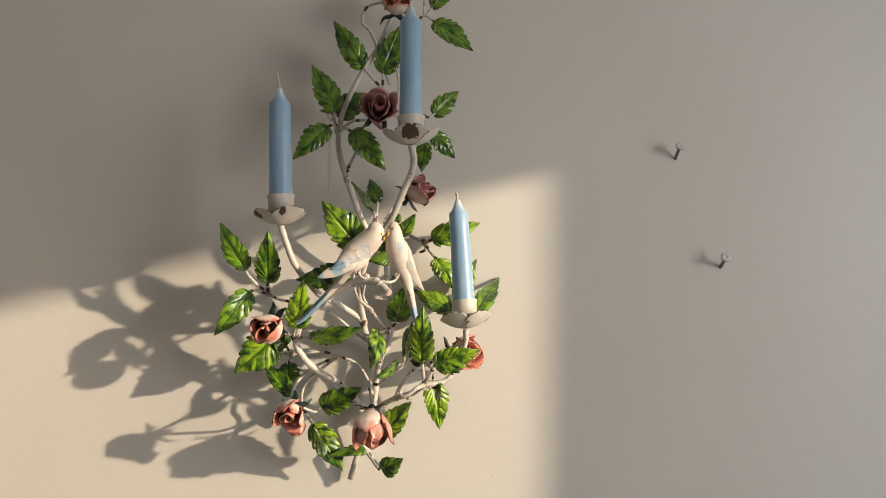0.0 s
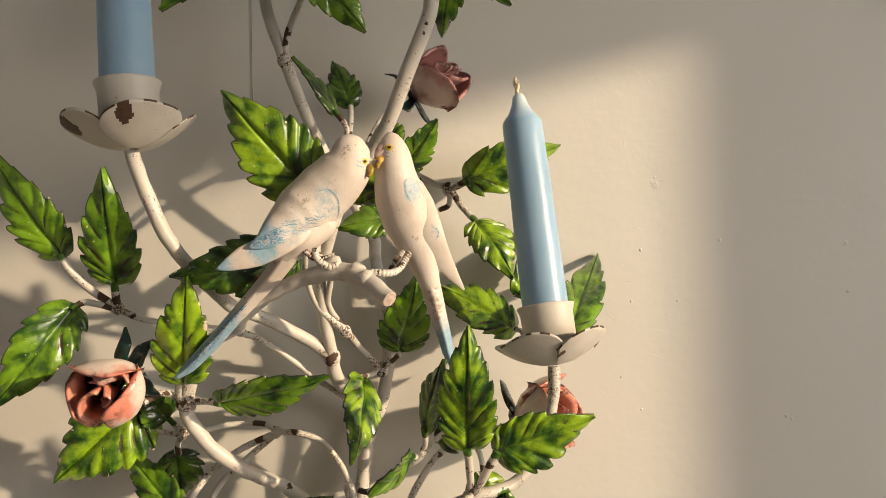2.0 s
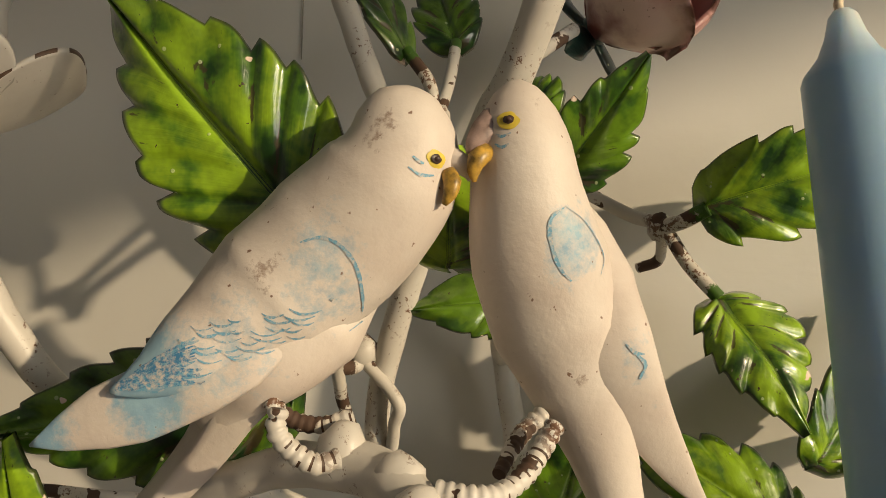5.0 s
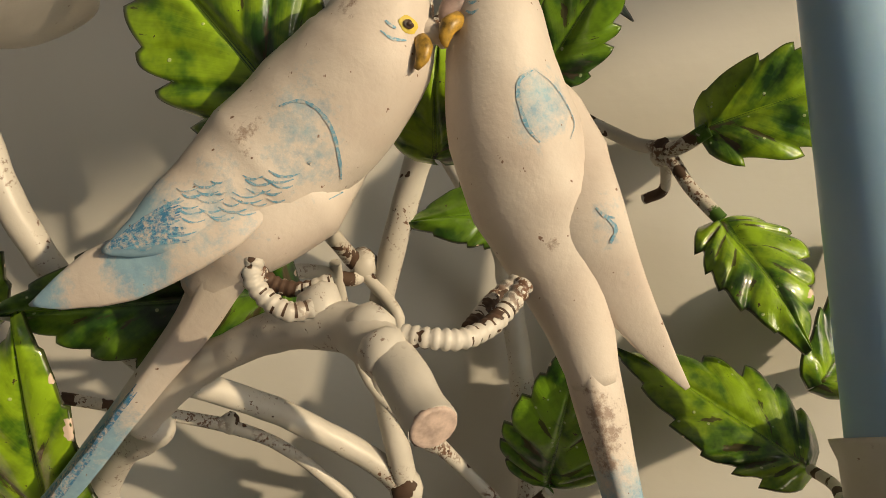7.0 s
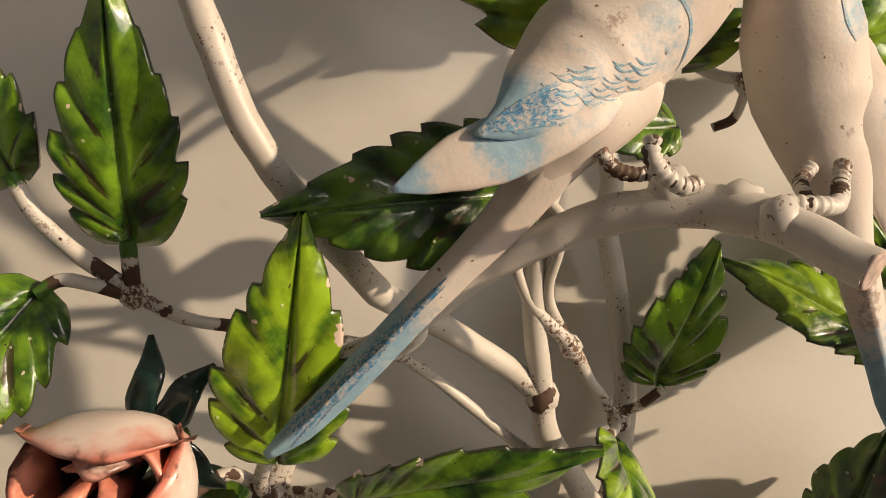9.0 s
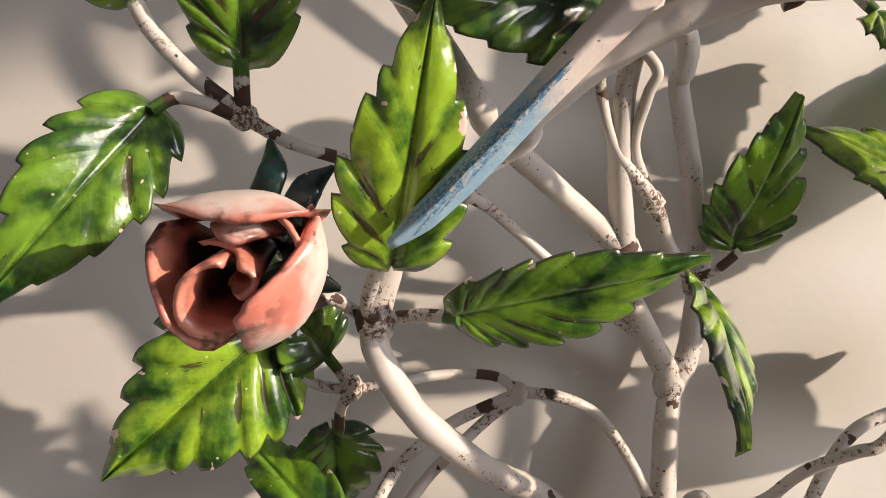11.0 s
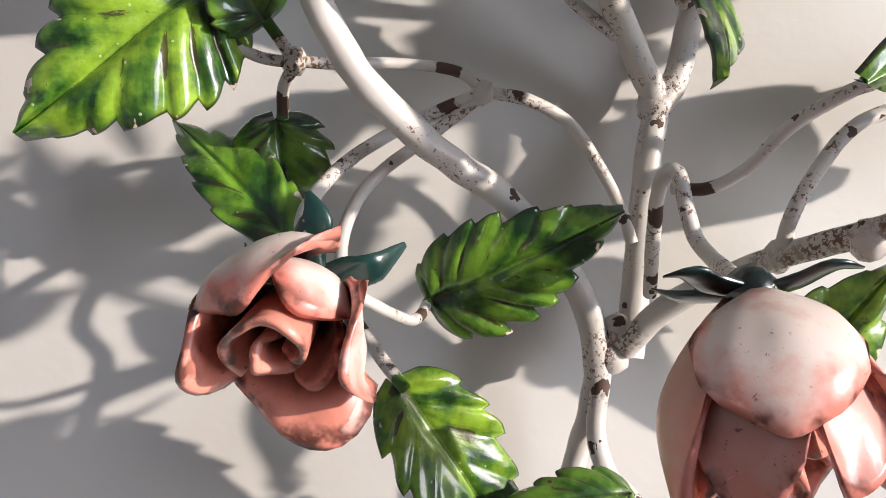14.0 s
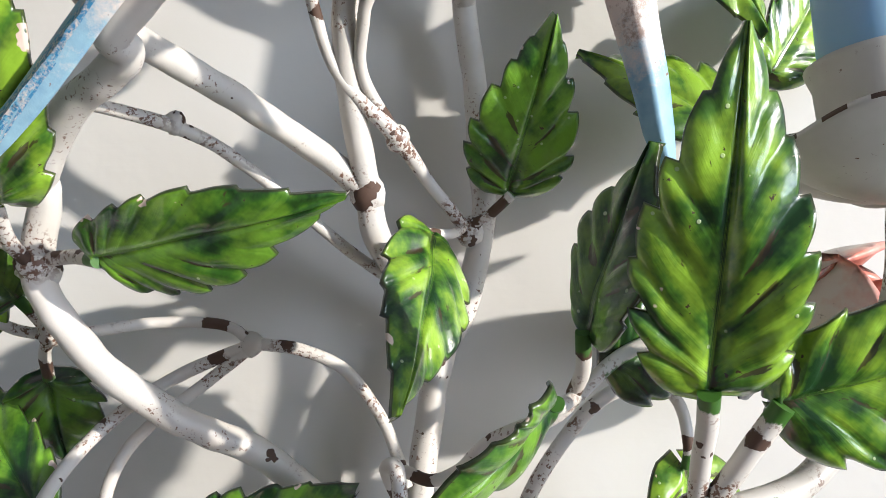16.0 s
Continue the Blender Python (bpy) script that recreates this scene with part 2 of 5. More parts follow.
# lighter copy of LEAF; its tone also carries sunlight on the brighter leaves
LEAF_LIGHT = leaf_material("sun-brightened yellow-green enamel", (0.180, 0.295, 0.014), (0.062, 0.145, 0.009), (0.009, 0.038, 0.006))
LEAF_DARK = leaf_material("dark green enamel", (0.070, 0.138, 0.009), (0.020, 0.064, 0.006), (0.005, 0.020, 0.004))
SEPAL = leaf_material("bottle green enamel", (0.006, 0.026, 0.022), (0.0022, 0.010, 0.009), (0.0015, 0.005, 0.005))
# the second of each pair sinks to near-black, painting the rose's inner shade
PETAL = [petal_material("pink enamel", (0.71, 0.60, 0.54), (0.66, 0.23, 0.17), (0.50, 0.18, 0.13), 0.24), petal_material("coral enamel with shaded base", (0.56, 0.19, 0.13), (0.70, 0.28, 0.20), (0.030, 0.010, 0.008), 0.50)]
PETAL_DUSKY = [petal_material("dusky pink enamel", (0.64, 0.46, 0.42), (0.54, 0.27, 0.25), (0.24, 0.08, 0.08)), petal_material("dusky red enamel with shaded base", (0.46, 0.20, 0.19), (0.54, 0.27, 0.25), (0.07, 0.02, 0.02), 0.42)]
SALMON = petal_material("salmon enamel", (0.52, 0.30, 0.25), (0.56, 0.20, 0.15), (0.34, 0.12, 0.09), 0.30)
BIRD = bird_material()
DEEP_BLUE = brush_material("deep blue brush strokes", (0.045, 0.19, 0.36))
BLUE = brush_material("blue brush strokes", (0.14, 0.33, 0.47))
YELLOW = plain_material("yellow paint", (0.62, 0.47, 0.06), 0.5, 0.2, 300)
OCHRE = plain_material("ochre paint", (0.40, 0.24, 0.045), 0.4, 0.75, 520)
BROWN = plain_material("dark brown paint", (0.055, 0.03, 0.022), 0.4, 0.3, 300)
MAUVE = plain_material("mauve beak paint", (0.27, 0.19, 0.17), 0.5, 0.5, 500)
WAX = wax_material()
WICK = plain_material("cotton wick", (0.66, 0.56, 0.42), 0.9, 0.25, 600)
STEEL = plain_material("dull steel shank", (0.17, 0.16, 0.15), 0.45, 0.3, 300)
SCREW_HEAD = plain_material("painted screw head", (0.66, 0.64, 0.60), 0.45, 0.2, 300)
LEG = white_metal_material("dirty white enamel", 0.57, 0.46)
THREAD = plain_material("thread", (0.32, 0.29, 0.25), 0.8)


# ---- mesh helpers ----
def finish(name, bm, mats, parent=None, label="", smooth=True):
    me = bpy.data.meshes.new(name)
    bm.normal_update()
    bm.to_mesh(me)
    bm.free()
    for m in mats if isinstance(mats, (list, tuple)) else [mats]:
        me.materials.append(m)
    if smooth:
        me.polygons.foreach_set("use_smooth", [True] * len(me.polygons))
    ob = new(name, me)
    ob.parent = parent
    if label:
        tagged(ob, label)
    return ob


part = finish


def grid_faces(bm, rows, closed=False, mat=0, flip=False):
    out = []
    for a, b in zip(rows, rows[1:]):
        n = len(a)
        for j in range(n if closed else n - 1):
            k = (j + 1) % n
            q = [a[j], a[k], b[k], b[j]]
            if flip:
                q.reverse()
            f = bm.faces.new(q)
            f.material_index = mat
            out.append(f)
    return out


def spline(points, radii, step):
    """Catmull-Rom through the points; gives places and radii about a step apart."""
    pts = [Vector(p) for p in points]
    if isinstance(radii, (int, float)):
        radii = [radii] * len(pts)
    ext = [pts[0] * 2 - pts[1], *pts, pts[-1] * 2 - pts[-2]]
    place, size = [], []
    for i in range(len(pts) - 1):
        p0, p1, p2, p3 = ext[i:i + 4]
        n = max(2, int((p2 - p1).length / step))
        for k in range(n):
            s = k / n
            place.append(0.5 * ((2 * p1) + (p2 - p0) * s + (2 * p0 - 5 * p1 + 4 * p2 - p3) * s * s + (3 * p1 - p0 - 3 * p2 + p3) * s ** 3))
            size.append(radii[i] * (1 - s) + radii[i + 1] * s)
    place.append(pts[-1])
    size.append(radii[-1])
    return place, size


def sweep(bm, place, size, sides=12, lumps=0.0, mat=0, cap=True, flat=1.0, side=None):
    """A tube along the places; flat squeezes it along the second axis of its section."""
    rows, up = [], None
    for i, p in enumerate(place):
        way = (place[min(i + 1, len(place) - 1)] - place[max(i - 1, 0)]).normalized()
        if up is None:
            up = Vector(side) if side else way.orthogonal()
        up = (up - way * up.dot(way)).normalized()
        other = way.cross(up)
        ring = []
        for k in range(sides):
            a = 2 * math.pi * k / sides
            d = up * math.cos(a) + other * math.sin(a) * flat
            r = size[i]
            if lumps:
                r *= 1 + lumps * noise.noise((p + d * 0.004) * 160)
            ring.append(bm.verts.new(p + d * r))
        rows.append(ring)
    grid_faces(bm, rows, True, mat)
    if cap:
        bm.faces.new([bm.verts.new(v.co) for v in reversed(rows[0])]).material_index = mat
        bm.faces.new([bm.verts.new(v.co) for v in rows[-1]]).material_index = mat
    return rows


def blob(bm, p, r, seed=0, mat=0, squash=(1, 1, 1)):
    made = bmesh.ops.create_icosphere(bm, subdivisions=2, radius=1.0)["verts"]
    for v in made:
        d = v.co.normalized()
        k = r * (1 + 0.22 * noise.noise(d * 1.9 + Vector((seed, 0, 0))))
        v.co = Vector(p) + Vector((d.x * squash[0], d.y * squash[1], d.z * squash[2])) * k
    for f in {f for v in made for f in v.link_faces}:
        f.material_index = mat


def lathe(bm, profile, m, sides=40, mat=0):
    rows = []
    for r, h in profile:
        rows.append([bm.verts.new(m @ Vector((r * math.cos(2 * math.pi * k / sides), r * math.sin(2 * math.pi * k / sides), h))) for k in range(sides)])
    grid_faces(bm, rows, True, mat)
    bm.faces.new(list(reversed(rows[0]))).material_index = mat
    bm.faces.new(rows[-1]).material_index = mat
    return rows


def box(bm, lo, hi):
    m = Matrix.Translation((Vector(lo) + Vector(hi)) / 2) @ Matrix.Diagonal((*(Vector(hi) - Vector(lo)), 1))
    bmesh.ops.create_cube(bm, size=1.0, matrix=m)


def frame_along(way, toward=(0, -1, 0)):
    """Axes with z along the way and y as near as may be to toward."""
    z = Vector(way).normalized()
    y = Vector(toward)
    y = (y - z * y.dot(z)).normalized()
    x = y.cross(z)
    return Matrix((x, y, z)).transposed().to_4x4()


# ---- the room ----
def wall(name, lo, hi, mat, label, hole=None):
    bm = bmesh.new()
    if hole is None:
        box(bm, lo, hi)
    else:
        y0, y1, z0, z1 = hole
        box(bm, lo, (hi[0], y0, hi[2]))
        box(bm, (lo[0], y1, lo[2]), hi)
        box(bm, (lo[0], y0, lo[2]), (hi[0], y1, z0))
        box(bm, (lo[0], y0, z1), (hi[0], y1, hi[2]))
    return tagged(finish(name, bm, mat, smooth=False), label, "wall", kind="structure")


wall_north = wall("wall_north", (ROOM_L - 0.15, 0, 0), (ROOM_R + 0.15, 0.15, ROOM_H), WALL, "smooth warm grey painted plaster wall with small lumps")
wall("wall_south", (ROOM_L - 0.15, ROOM_B - 0.15, 0), (ROOM_R + 0.15, ROOM_B, ROOM_H), PLASTER, "plain painted plaster wall behind the viewer")
wall("wall_west", (ROOM_L - 0.15, ROOM_B, 0), (ROOM_L, 0, ROOM_H), PLASTER, "plain painted plaster side wall")
wall("wall_east", (ROOM_R, ROOM_B, 0), (ROOM_R + 0.15, 0, ROOM_H), PLASTER, "plain plaster side wall with a window opening", (WIN_Y0, WIN_Y1, WIN_Z0, WIN_Z1))
bm = bmesh.new()
box(bm, (ROOM_L - 0.15, ROOM_B - 0.15, -0.1), (ROOM_R + 0.15, 0.15, 0))
tagged(finish("floor", bm, BOARDS, smooth=False), "plain brown wooden floor", "floor", kind="structure")
bm = bmesh.new()
box(bm, (ROOM_L - 0.15, ROOM_B - 0.15, ROOM_H), (ROOM_R + 0.15, 0.15, ROOM_H + 0.1))
tagged(finish("ceiling", bm, PLASTER, smooth=False), "plain white plaster ceiling", "ceiling", kind="structure")

# ---- the sconce ----
sconce = new("wall_sconce")
tagged(sconce, "white enamelled metal rose-vine sconce with two kissing birds, on the wall", "wall sconce")


JOINTS = []


def stem(points, radii, mat=None, lumps=0.08, label=""):
    """A stem of the vine. On thin ones the paint has flaked off in bands down to brown iron."""
    place, size = spline(points, radii, 0.0009)
    bm = bmesh.new()
    bm.verts.layers.float.new("wear")
    bm.verts.layers.float.new("green")
    bare = bm.verts.layers.float.new("bare")
    sweep(bm, place, size, 16, lumps)
    rng = random.Random(int(abs(place[0].x * 9973 + place[-1].z * 7919) * 1e4))
    if size[0] < 0.0021:
        for _ in range(rng.choice((1, 1, 2, 2))):
            at = rng.uniform(0.06, 0.30)
            c = place[int((len(place) - 1) * rng.choice((at, 1 - at)))]
            c = c + Vector((rng.uniform(-1, 1), rng.uniform(-1, 1), rng.uniform(-1, 1))) * 0.0012
            reach = rng.uniform(0.0028, 0.0058)
            for v in bm.verts:
                v[bare] = max(v[bare], 1 - (v.co - c).length / reach)
    return part("stem", bm, mat or WORN, sconce, label)


def joint(p, r, seed, mat=None):
    bm = bmesh.new()
    bm.verts.layers.float.new("wear")
    blob(bm, p, r, seed, 0, (1, 0.9, 1.15))
    if mat is None:
        JOINTS.append(Vector(p))
    return part("joint", bm, mat or WORN, sconce)


LEAF_BASES = []


def leaf(base, tip, width, roll=0.0, curl=0.1, fold=0.25, teeth=9, mat=LEAF, face=(0, -1, 0)):
    """A serrated sheet-metal leaf from base to tip. roll turns it about its length, curl bends the tip back, fold is the V of its halves."""
    base, tip = Vector(base), Vector(tip)
    length = (tip - base).length
    axes = Matrix.Translation(base) @ frame_along(tip - base, face) @ Matrix.Rotation(radians(roll), 4, "Z")
    rng = random.Random(int(abs(base.x * 7919 + base.z * 104729 + tip.x * 31) * 1000))
    bm = bmesh.new()
    groove, rim, slit = (bm.verts.layers.float.new(n) for n in ("groove", "rim", "slit"))
    uv = bm.loops.layers.uv.new("UVMap")
    teeth = max(5, round(teeth * 0.68))
    rows_n, cols = teeth * 10, 14
    asym = rng.uniform(-0.07, 0.07)
    depth = [rng.uniform(0.10, 0.27) for _ in range(2 * teeth + 4)]
    swell_of = [rng.uniform(0.30, 1.30) for _ in range(2 * teeth + 4)]
    where = {}
    sheets = []
    for back in (0, 1):
        rows = []
        for i in range(rows_n + 1):
            u = i / rows_n
            swell = max(math.sin(math.pi * u ** 0.62), 0)
            half = width / 2 * swell ** (0.62 if u < 0.327 else 0.80 + 0.22 * u) + 0.0006
            root = u ** 2.3
            row = []
            for j in range(-cols, cols + 1):
                v = j / cols
                av = abs(v)
                w = u * teeth + (0.3 if v > 0 else 0) + 0.55 * noise.noise(Vector((u * 4, asym * 80, 7 if v > 0 else 2)))
                w = max(0.0, w)
                s = w % 1
                k = min(int(w), teeth + 1) + (teeth + 2 if v > 0 else 0)
                nick = depth[k] * (0.5 + 0.5 * math.cos(math.pi * min(1, s * 1.25) ** 0.8)) * max(0, (av - 0.5) / 0.5) ** 1.3 * min(1, 0.35 + u * 4) * (1 - 0.35 * u)
                h = half * (1 - nick) * (1 + asym * (1 if v > 0 else -1))
                along = length * (root + (u - root) * av ** 0.9 * (1 - 0.55 * nick)) - 0.05 * length * av ** 2 * max(0, 1 - u * 5)
                ph = w + 0.16 * noise.noise(Vector((u * 3 + asym * 90, av * 2.2, 3 if v > 0 else 0)))
                g = 1 - (1 - math.sin(math.pi * (ph % 1))) ** 1.6
                z = fold * av * h - 0.22 * width * (av ** 2) * (0.5 if fold > 0 else -0.5)
                z += width * 0.052 * (g - 0.6) * swell_of[k] * min(1, av * 1.7) ** 1.4 * (1.15 - 0.7 * u) - width * 0.045 * math.exp(-(v / 0.10) ** 2)
                z += width * 0.05 * noise.noise(Vector((v * 1.6, u * 3.2, asym * 300)))
                t = along / length
                z += curl * length * 2.2 * t * (1 - t)
                z += width * 0.03 * math.sin(u * 7 + asym * 60) * v
                p = Vector((v * h, z - (0.0008 if back else 0), along))
                vert = bm.verts.new(axes @ p)
                vert[groove] = max(math.exp(-(v / 0.10) ** 2) * (1 - 0.5 * u), (1 - g) * min(1, av * 2.2) * (1 - 0.4 * av))
                vert[rim] = av ** 3
                vert[slit] = math.exp(-(v / 0.05) ** 2) * max(0, 0.9 - u * 1.6) + max(0, 1 - min(ph % 1, 1 - ph % 1) / 0.24) * (0.2 + 0.8 * (swell_of[k] > 0.85)) * math.exp(-((av - 0.42) / 0.26) ** 2) * max(0, 1.2 - u)
                where[vert] = (ph + (11 if v > 0 else 0), av + u * 0.8)
                row.append(vert)
            rows.append(row)
        grid_faces(bm, rows, False, 0, back == 0)
        sheets.append(rows)
    f, b = sheets
    for side in (0, -1):
        for i in range(rows_n):
            q = [f[i][side], f[i + 1][side], b[i + 1][side], b[i][side]]
            if side == 0:
                q.reverse()
            bm.faces.new(q)
    for face in bm.faces:
        for loop in face.loops:
            a = where[loop.vert]
            loop[uv].uv = a
    LEAF_BASES.append(base)
    bmesh.ops.recalc_face_normals(bm, faces=bm.faces)
    return part("leaf", bm, mat, sconce)


def petal(bm, axes, radius, height, a0, span, curl, seed, layers, closed=0.0, flat=0.0, share=1.0):
    """One cupped petal round the local z axis, added as a thin double sheet: pale outside, deeper pink inside with
    shade painted at its base.
    """
    rng = random.Random(seed)
    rim, uv = layers
    na, ns = 14, 12
    where = {}
    sheets = []
    wav = rng.uniform(0, 6)
    tip = rng.uniform(-0.3, 0.3)
    roll_in = rng.uniform(0.6, 1.4)
    for back in (0, 1):
        rows = []
        for i in range(ns + 1):
            row = []
            t = i / ns
            for j in range(na + 1):
                q = j / na * 2 - 1
                top = 1 - 0.36 * abs(q - tip * 0.3) ** 2.2 - 0.16 * abs(q) ** 8 + 0.025 * math.sin(q * 4 + wav)
                s = t * top
                a = a0 + q * span / 2 * (0.30 + 0.70 * math.sin(math.pi / 2 * min(1, t * 1.5))) * (1 - 0.10 * t ** 4)
                bulge = math.sin(math.pi * (0.06 + (0.50 + 0.30 * closed) * s * share)) ** 0.75
                r = radius * bulge * (1 + 0.05 * math.sin(q * 2.5 + wav) * t) * (1 + flat * (q * q - 0.45))
                lip = max(0, t - 0.70) / 0.30
                r += radius * curl * lip ** 1.6 * roll_in * (1 + 0.5 * math.sin(q * 3 + wav)) - (0.0013 if back else 0)
                r += radius * 0.055 * noise.noise(Vector((q * 1.7, t * 2.2, seed * 0.37))) * min(1, t * 2)
                z = height * s - height * curl * 0.45 * lip ** 2.5 + height * 0.05 * noise.noise(Vector((q * 2.3, seed * 0.61, t * 1.5))) * t
                v = bm.verts.new(axes @ Vector((r * math.cos(a), r * math.sin(a), z)))
                v[rim] = max(t, abs(q) ** 5)
                where[v] = (j / na, max(t, 1.02 * abs(q) ** 2.2 * min(1, t * 2)))
                row.append(v)
            rows.append(row)
        sheets.append(rows)
        grid_faces(bm, rows, False, back, back == 0)
    f, b = sheets
    outline = lambda s: s[0] + [r[-1] for r in s[1:]] + list(reversed(s[-1][:-1])) + [r[0] for r in reversed(s[1:-1])]
    fo, bo = outline(f), outline(b)
    for i in range(len(fo)):
        k = (i + 1) % len(fo)
        bm.faces.new([fo[i], fo[k], bo[k], bo[i]])
    for face in bm.faces:
        for loop in face.loops:
            if loop.vert in where:
                loop[uv].uv = where[loop.vert]


def rose(centre, axis, radius, height, petals, mats, seed, toward=(0, 0, 1), flat=0.0, sepals=(30, 120, 210, 300), full=1.0, reach=1.2, behind=None):
    """An enamelled rose: a rolled heart, cupped petals given as (degrees round, span, reach, height, lip, closing), pointed sepals behind."""
    axes = Matrix.Translation(Vector(centre) - Vector(axis).normalized() * height * 0.5) @ frame_along(axis, toward)

    def sheet():
        bm = bmesh.new()
        return bm, (bm.verts.layers.float.new("rim"), bm.loops.layers.uv.new("UVMap"))

    bm, layers = sheet()
    rim, uv = layers
    for turn, (wide, wind, low, high) in enumerate(((0.50, 5.4, 0.15, 0.86), (0.27, 4.4, 0.2, 0.80))):
        where, sheets = {}, []
        for back in (0, 1):
            rows = []
            for i in range(9):
                t = i / 8
                row = []
                for j in range(29):
                    q = j / 28
                    ang = seed * 1.3 + turn * 2.6 + wind * q
                    fold = 1 + 0.42 * noise.noise(Vector((q * 3.1, t * 0.8, seed + turn * 4)))
                    r = radius * full * fold * wide * (0.45 + 0.75 * q + 0.16 * math.sin(q * 9 + seed)) * (0.75 + 0.35 * t + 0.2 * max(0, t - 0.75)) - (0.0013 if back else 0)
                    z = height * (low + (high - low) * t * (1 - 0.22 * math.sin(q * 5 + seed * 2) + 0.20 * noise.noise(Vector((q * 4.2, seed, turn)))))
                    v = bm.verts.new(axes @ Vector((r * math.cos(ang), r * math.sin(ang), z)))
                    v[rim] = t
                    where[v] = (q, t)
                    row.append(v)
                rows.append(row)
            grid_faces(bm, rows, False, back, back == 0)
            sheets.append(rows)
        f, b = sheets
        outline = lambda s: s[0] + [r[-1] for r in s[1:]] + list(reversed(s[-1][:-1])) + [r[0] for r in reversed(s[1:-1])]
        fo, bo = outline(f), outline(b)
        for i in range(len(fo)):
            k = (i + 1) % len(fo)
            bm.faces.new([fo[i], fo[k], bo[k], bo[i]])
        for face in bm.faces:
            for loop in face.loops:
                if loop.vert in where:
                    loop[uv].uv = where[loop.vert]
    bmesh.ops.recalc_face_normals(bm, faces=bm.faces)
    # the heart wears the inside colours, painted shade at its foot included
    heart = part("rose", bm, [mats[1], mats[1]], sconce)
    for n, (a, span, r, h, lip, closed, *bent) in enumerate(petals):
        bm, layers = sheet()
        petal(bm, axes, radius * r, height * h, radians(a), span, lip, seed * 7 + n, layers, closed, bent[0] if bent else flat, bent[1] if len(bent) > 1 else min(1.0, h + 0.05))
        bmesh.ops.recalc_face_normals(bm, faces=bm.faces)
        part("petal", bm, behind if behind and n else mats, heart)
    for k, turn in enumerate(sepals):
        a = radians(turn)
        bm = bmesh.new()
        [bm.verts.layers.float.new(n) for n in ("groove", "rim", "slit")]
        bm.loops.layers.uv.new("UVMap")
        out = Vector((math.cos(a), math.sin(a), 0))
        side = Vector((-out.y, out.x, 0)) * 0.003 * math.sin(seed + k * 2)
        back = 0.003 + 0.004 * math.sin(seed * 3 + k)
        pts = [axes @ (out * 0.0015 + Vector((0, 0, -0.001))), axes @ (out * radius * reach * 0.42 + Vector((0, 0, -0.0020))),
               axes @ (out * radius * reach * 0.74 + side + Vector((0, 0, -0.0030))), axes @ (out * radius * reach + side * 0.4 + Vector((0, 0, -0.003 - back)))]
        place, size = spline(pts, [0.0030, 0.0036, 0.0030, 0.0006], 0.0012)
        sweep(bm, place, size, 12, 0.15, 0, True, 0.32, axes.to_3x3() @ Vector((-out.y, out.x, 0)))
        part("sepal", bm, SEPAL, heart)
    bm = bmesh.new()
    blob(bm, axes @ Vector((0, 0, -0.001)), radius * 0.26, seed)
    part("calyx", bm, SEPAL, heart)
    return heart


def candle_cup(bottom, top, chips, seed):
    """A socket on a saucer of four turned-up petals."""
    bottom, top = Vector(bottom), Vector(top)
    h = (top - bottom).length
    axes = Matrix.Translation(bottom) @ frame_along(top - bottom)
    bm = bmesh.new()
    lathe(bm, [(0.0125, 0.005), (0.0128, h - 0.004), (0.0138, h - 0.001), (0.0140, h), (0.0128, h), (0.0118, h - 0.003), (0.0116, 0.007)], axes)
    socket = part("candle_socket", bm, [CUP_WHITE, CHIPPED], sconce, "white candle socket with a petalled drip saucer")
    for k in range(4):
        bm = bmesh.new()
        bm.verts.layers.float.new("wear")
        sheets, where = [], {}
        for face in (0, 1):
            rows = []
            for i in range(33):
                row = []
                for j in range(53):
                    q = j / 52 * 2 - 1
                    s = i / 32
                    reach = 0.0275 * (1 - 0.26 * abs(q) ** 5 + 0.02 * math.sin(q * 5 + k * 2 + seed))
                    r = 0.002 + (reach - 0.002) * s
                    a = k * math.pi / 2 + seed + q * 0.86
                    z = 0.001 + 0.0125 * (r / 0.0275) ** 2.0 + 0.0012 * math.sin(q * 3 + k) * s - (0.0009 if face else 0) + (0.0003 if k % 2 else 0.0)
                    v = bm.verts.new(axes @ Vector((r * math.cos(a), r * math.sin(a), z)))
                    where[v] = (a, s, r)
                    row.append(v)
                rows.append(row)
            grid_faces(bm, rows, False, 0, face == 1)
            sheets.append(rows)
        f, b = sheets
        outline = lambda s: s[0] + [r[-1] for r in s[1:]] + list(reversed(s[-1][:-1])) + [r[0] for r in reversed(s[1:-1])]
        fo, bo = outline(f), outline(b)
        for i in range(len(fo)):
            m = (i + 1) % len(fo)
            bm.faces.new([fo[i], fo[m], bo[m], bo[i]])
        for face in bm.faces:
            a, s, r = (sum(where[v][n] for v in face.verts) / len(face.verts) for n in range(3))
            rough = noise.noise(face.calc_center_median() * 420)
            worn = s > 0.995 and noise.noise(face.calc_center_median() * 170) > 0.0
            for at, low, high, half in chips:
                d = math.atan2(math.sin(a - at), math.cos(a - at)) * r / half
                e = (s - (low + high) / 2) / ((high - low) / 2)
                worn = worn or d * d + e * e < 1 + 0.5 * rough
            face.material_index = 1 if worn else 0
        bmesh.ops.recalc_face_normals(bm, faces=bm.faces)
        part("saucer_petal", bm, [CUP_WHITE, CHIPPED], socket)
    return socket


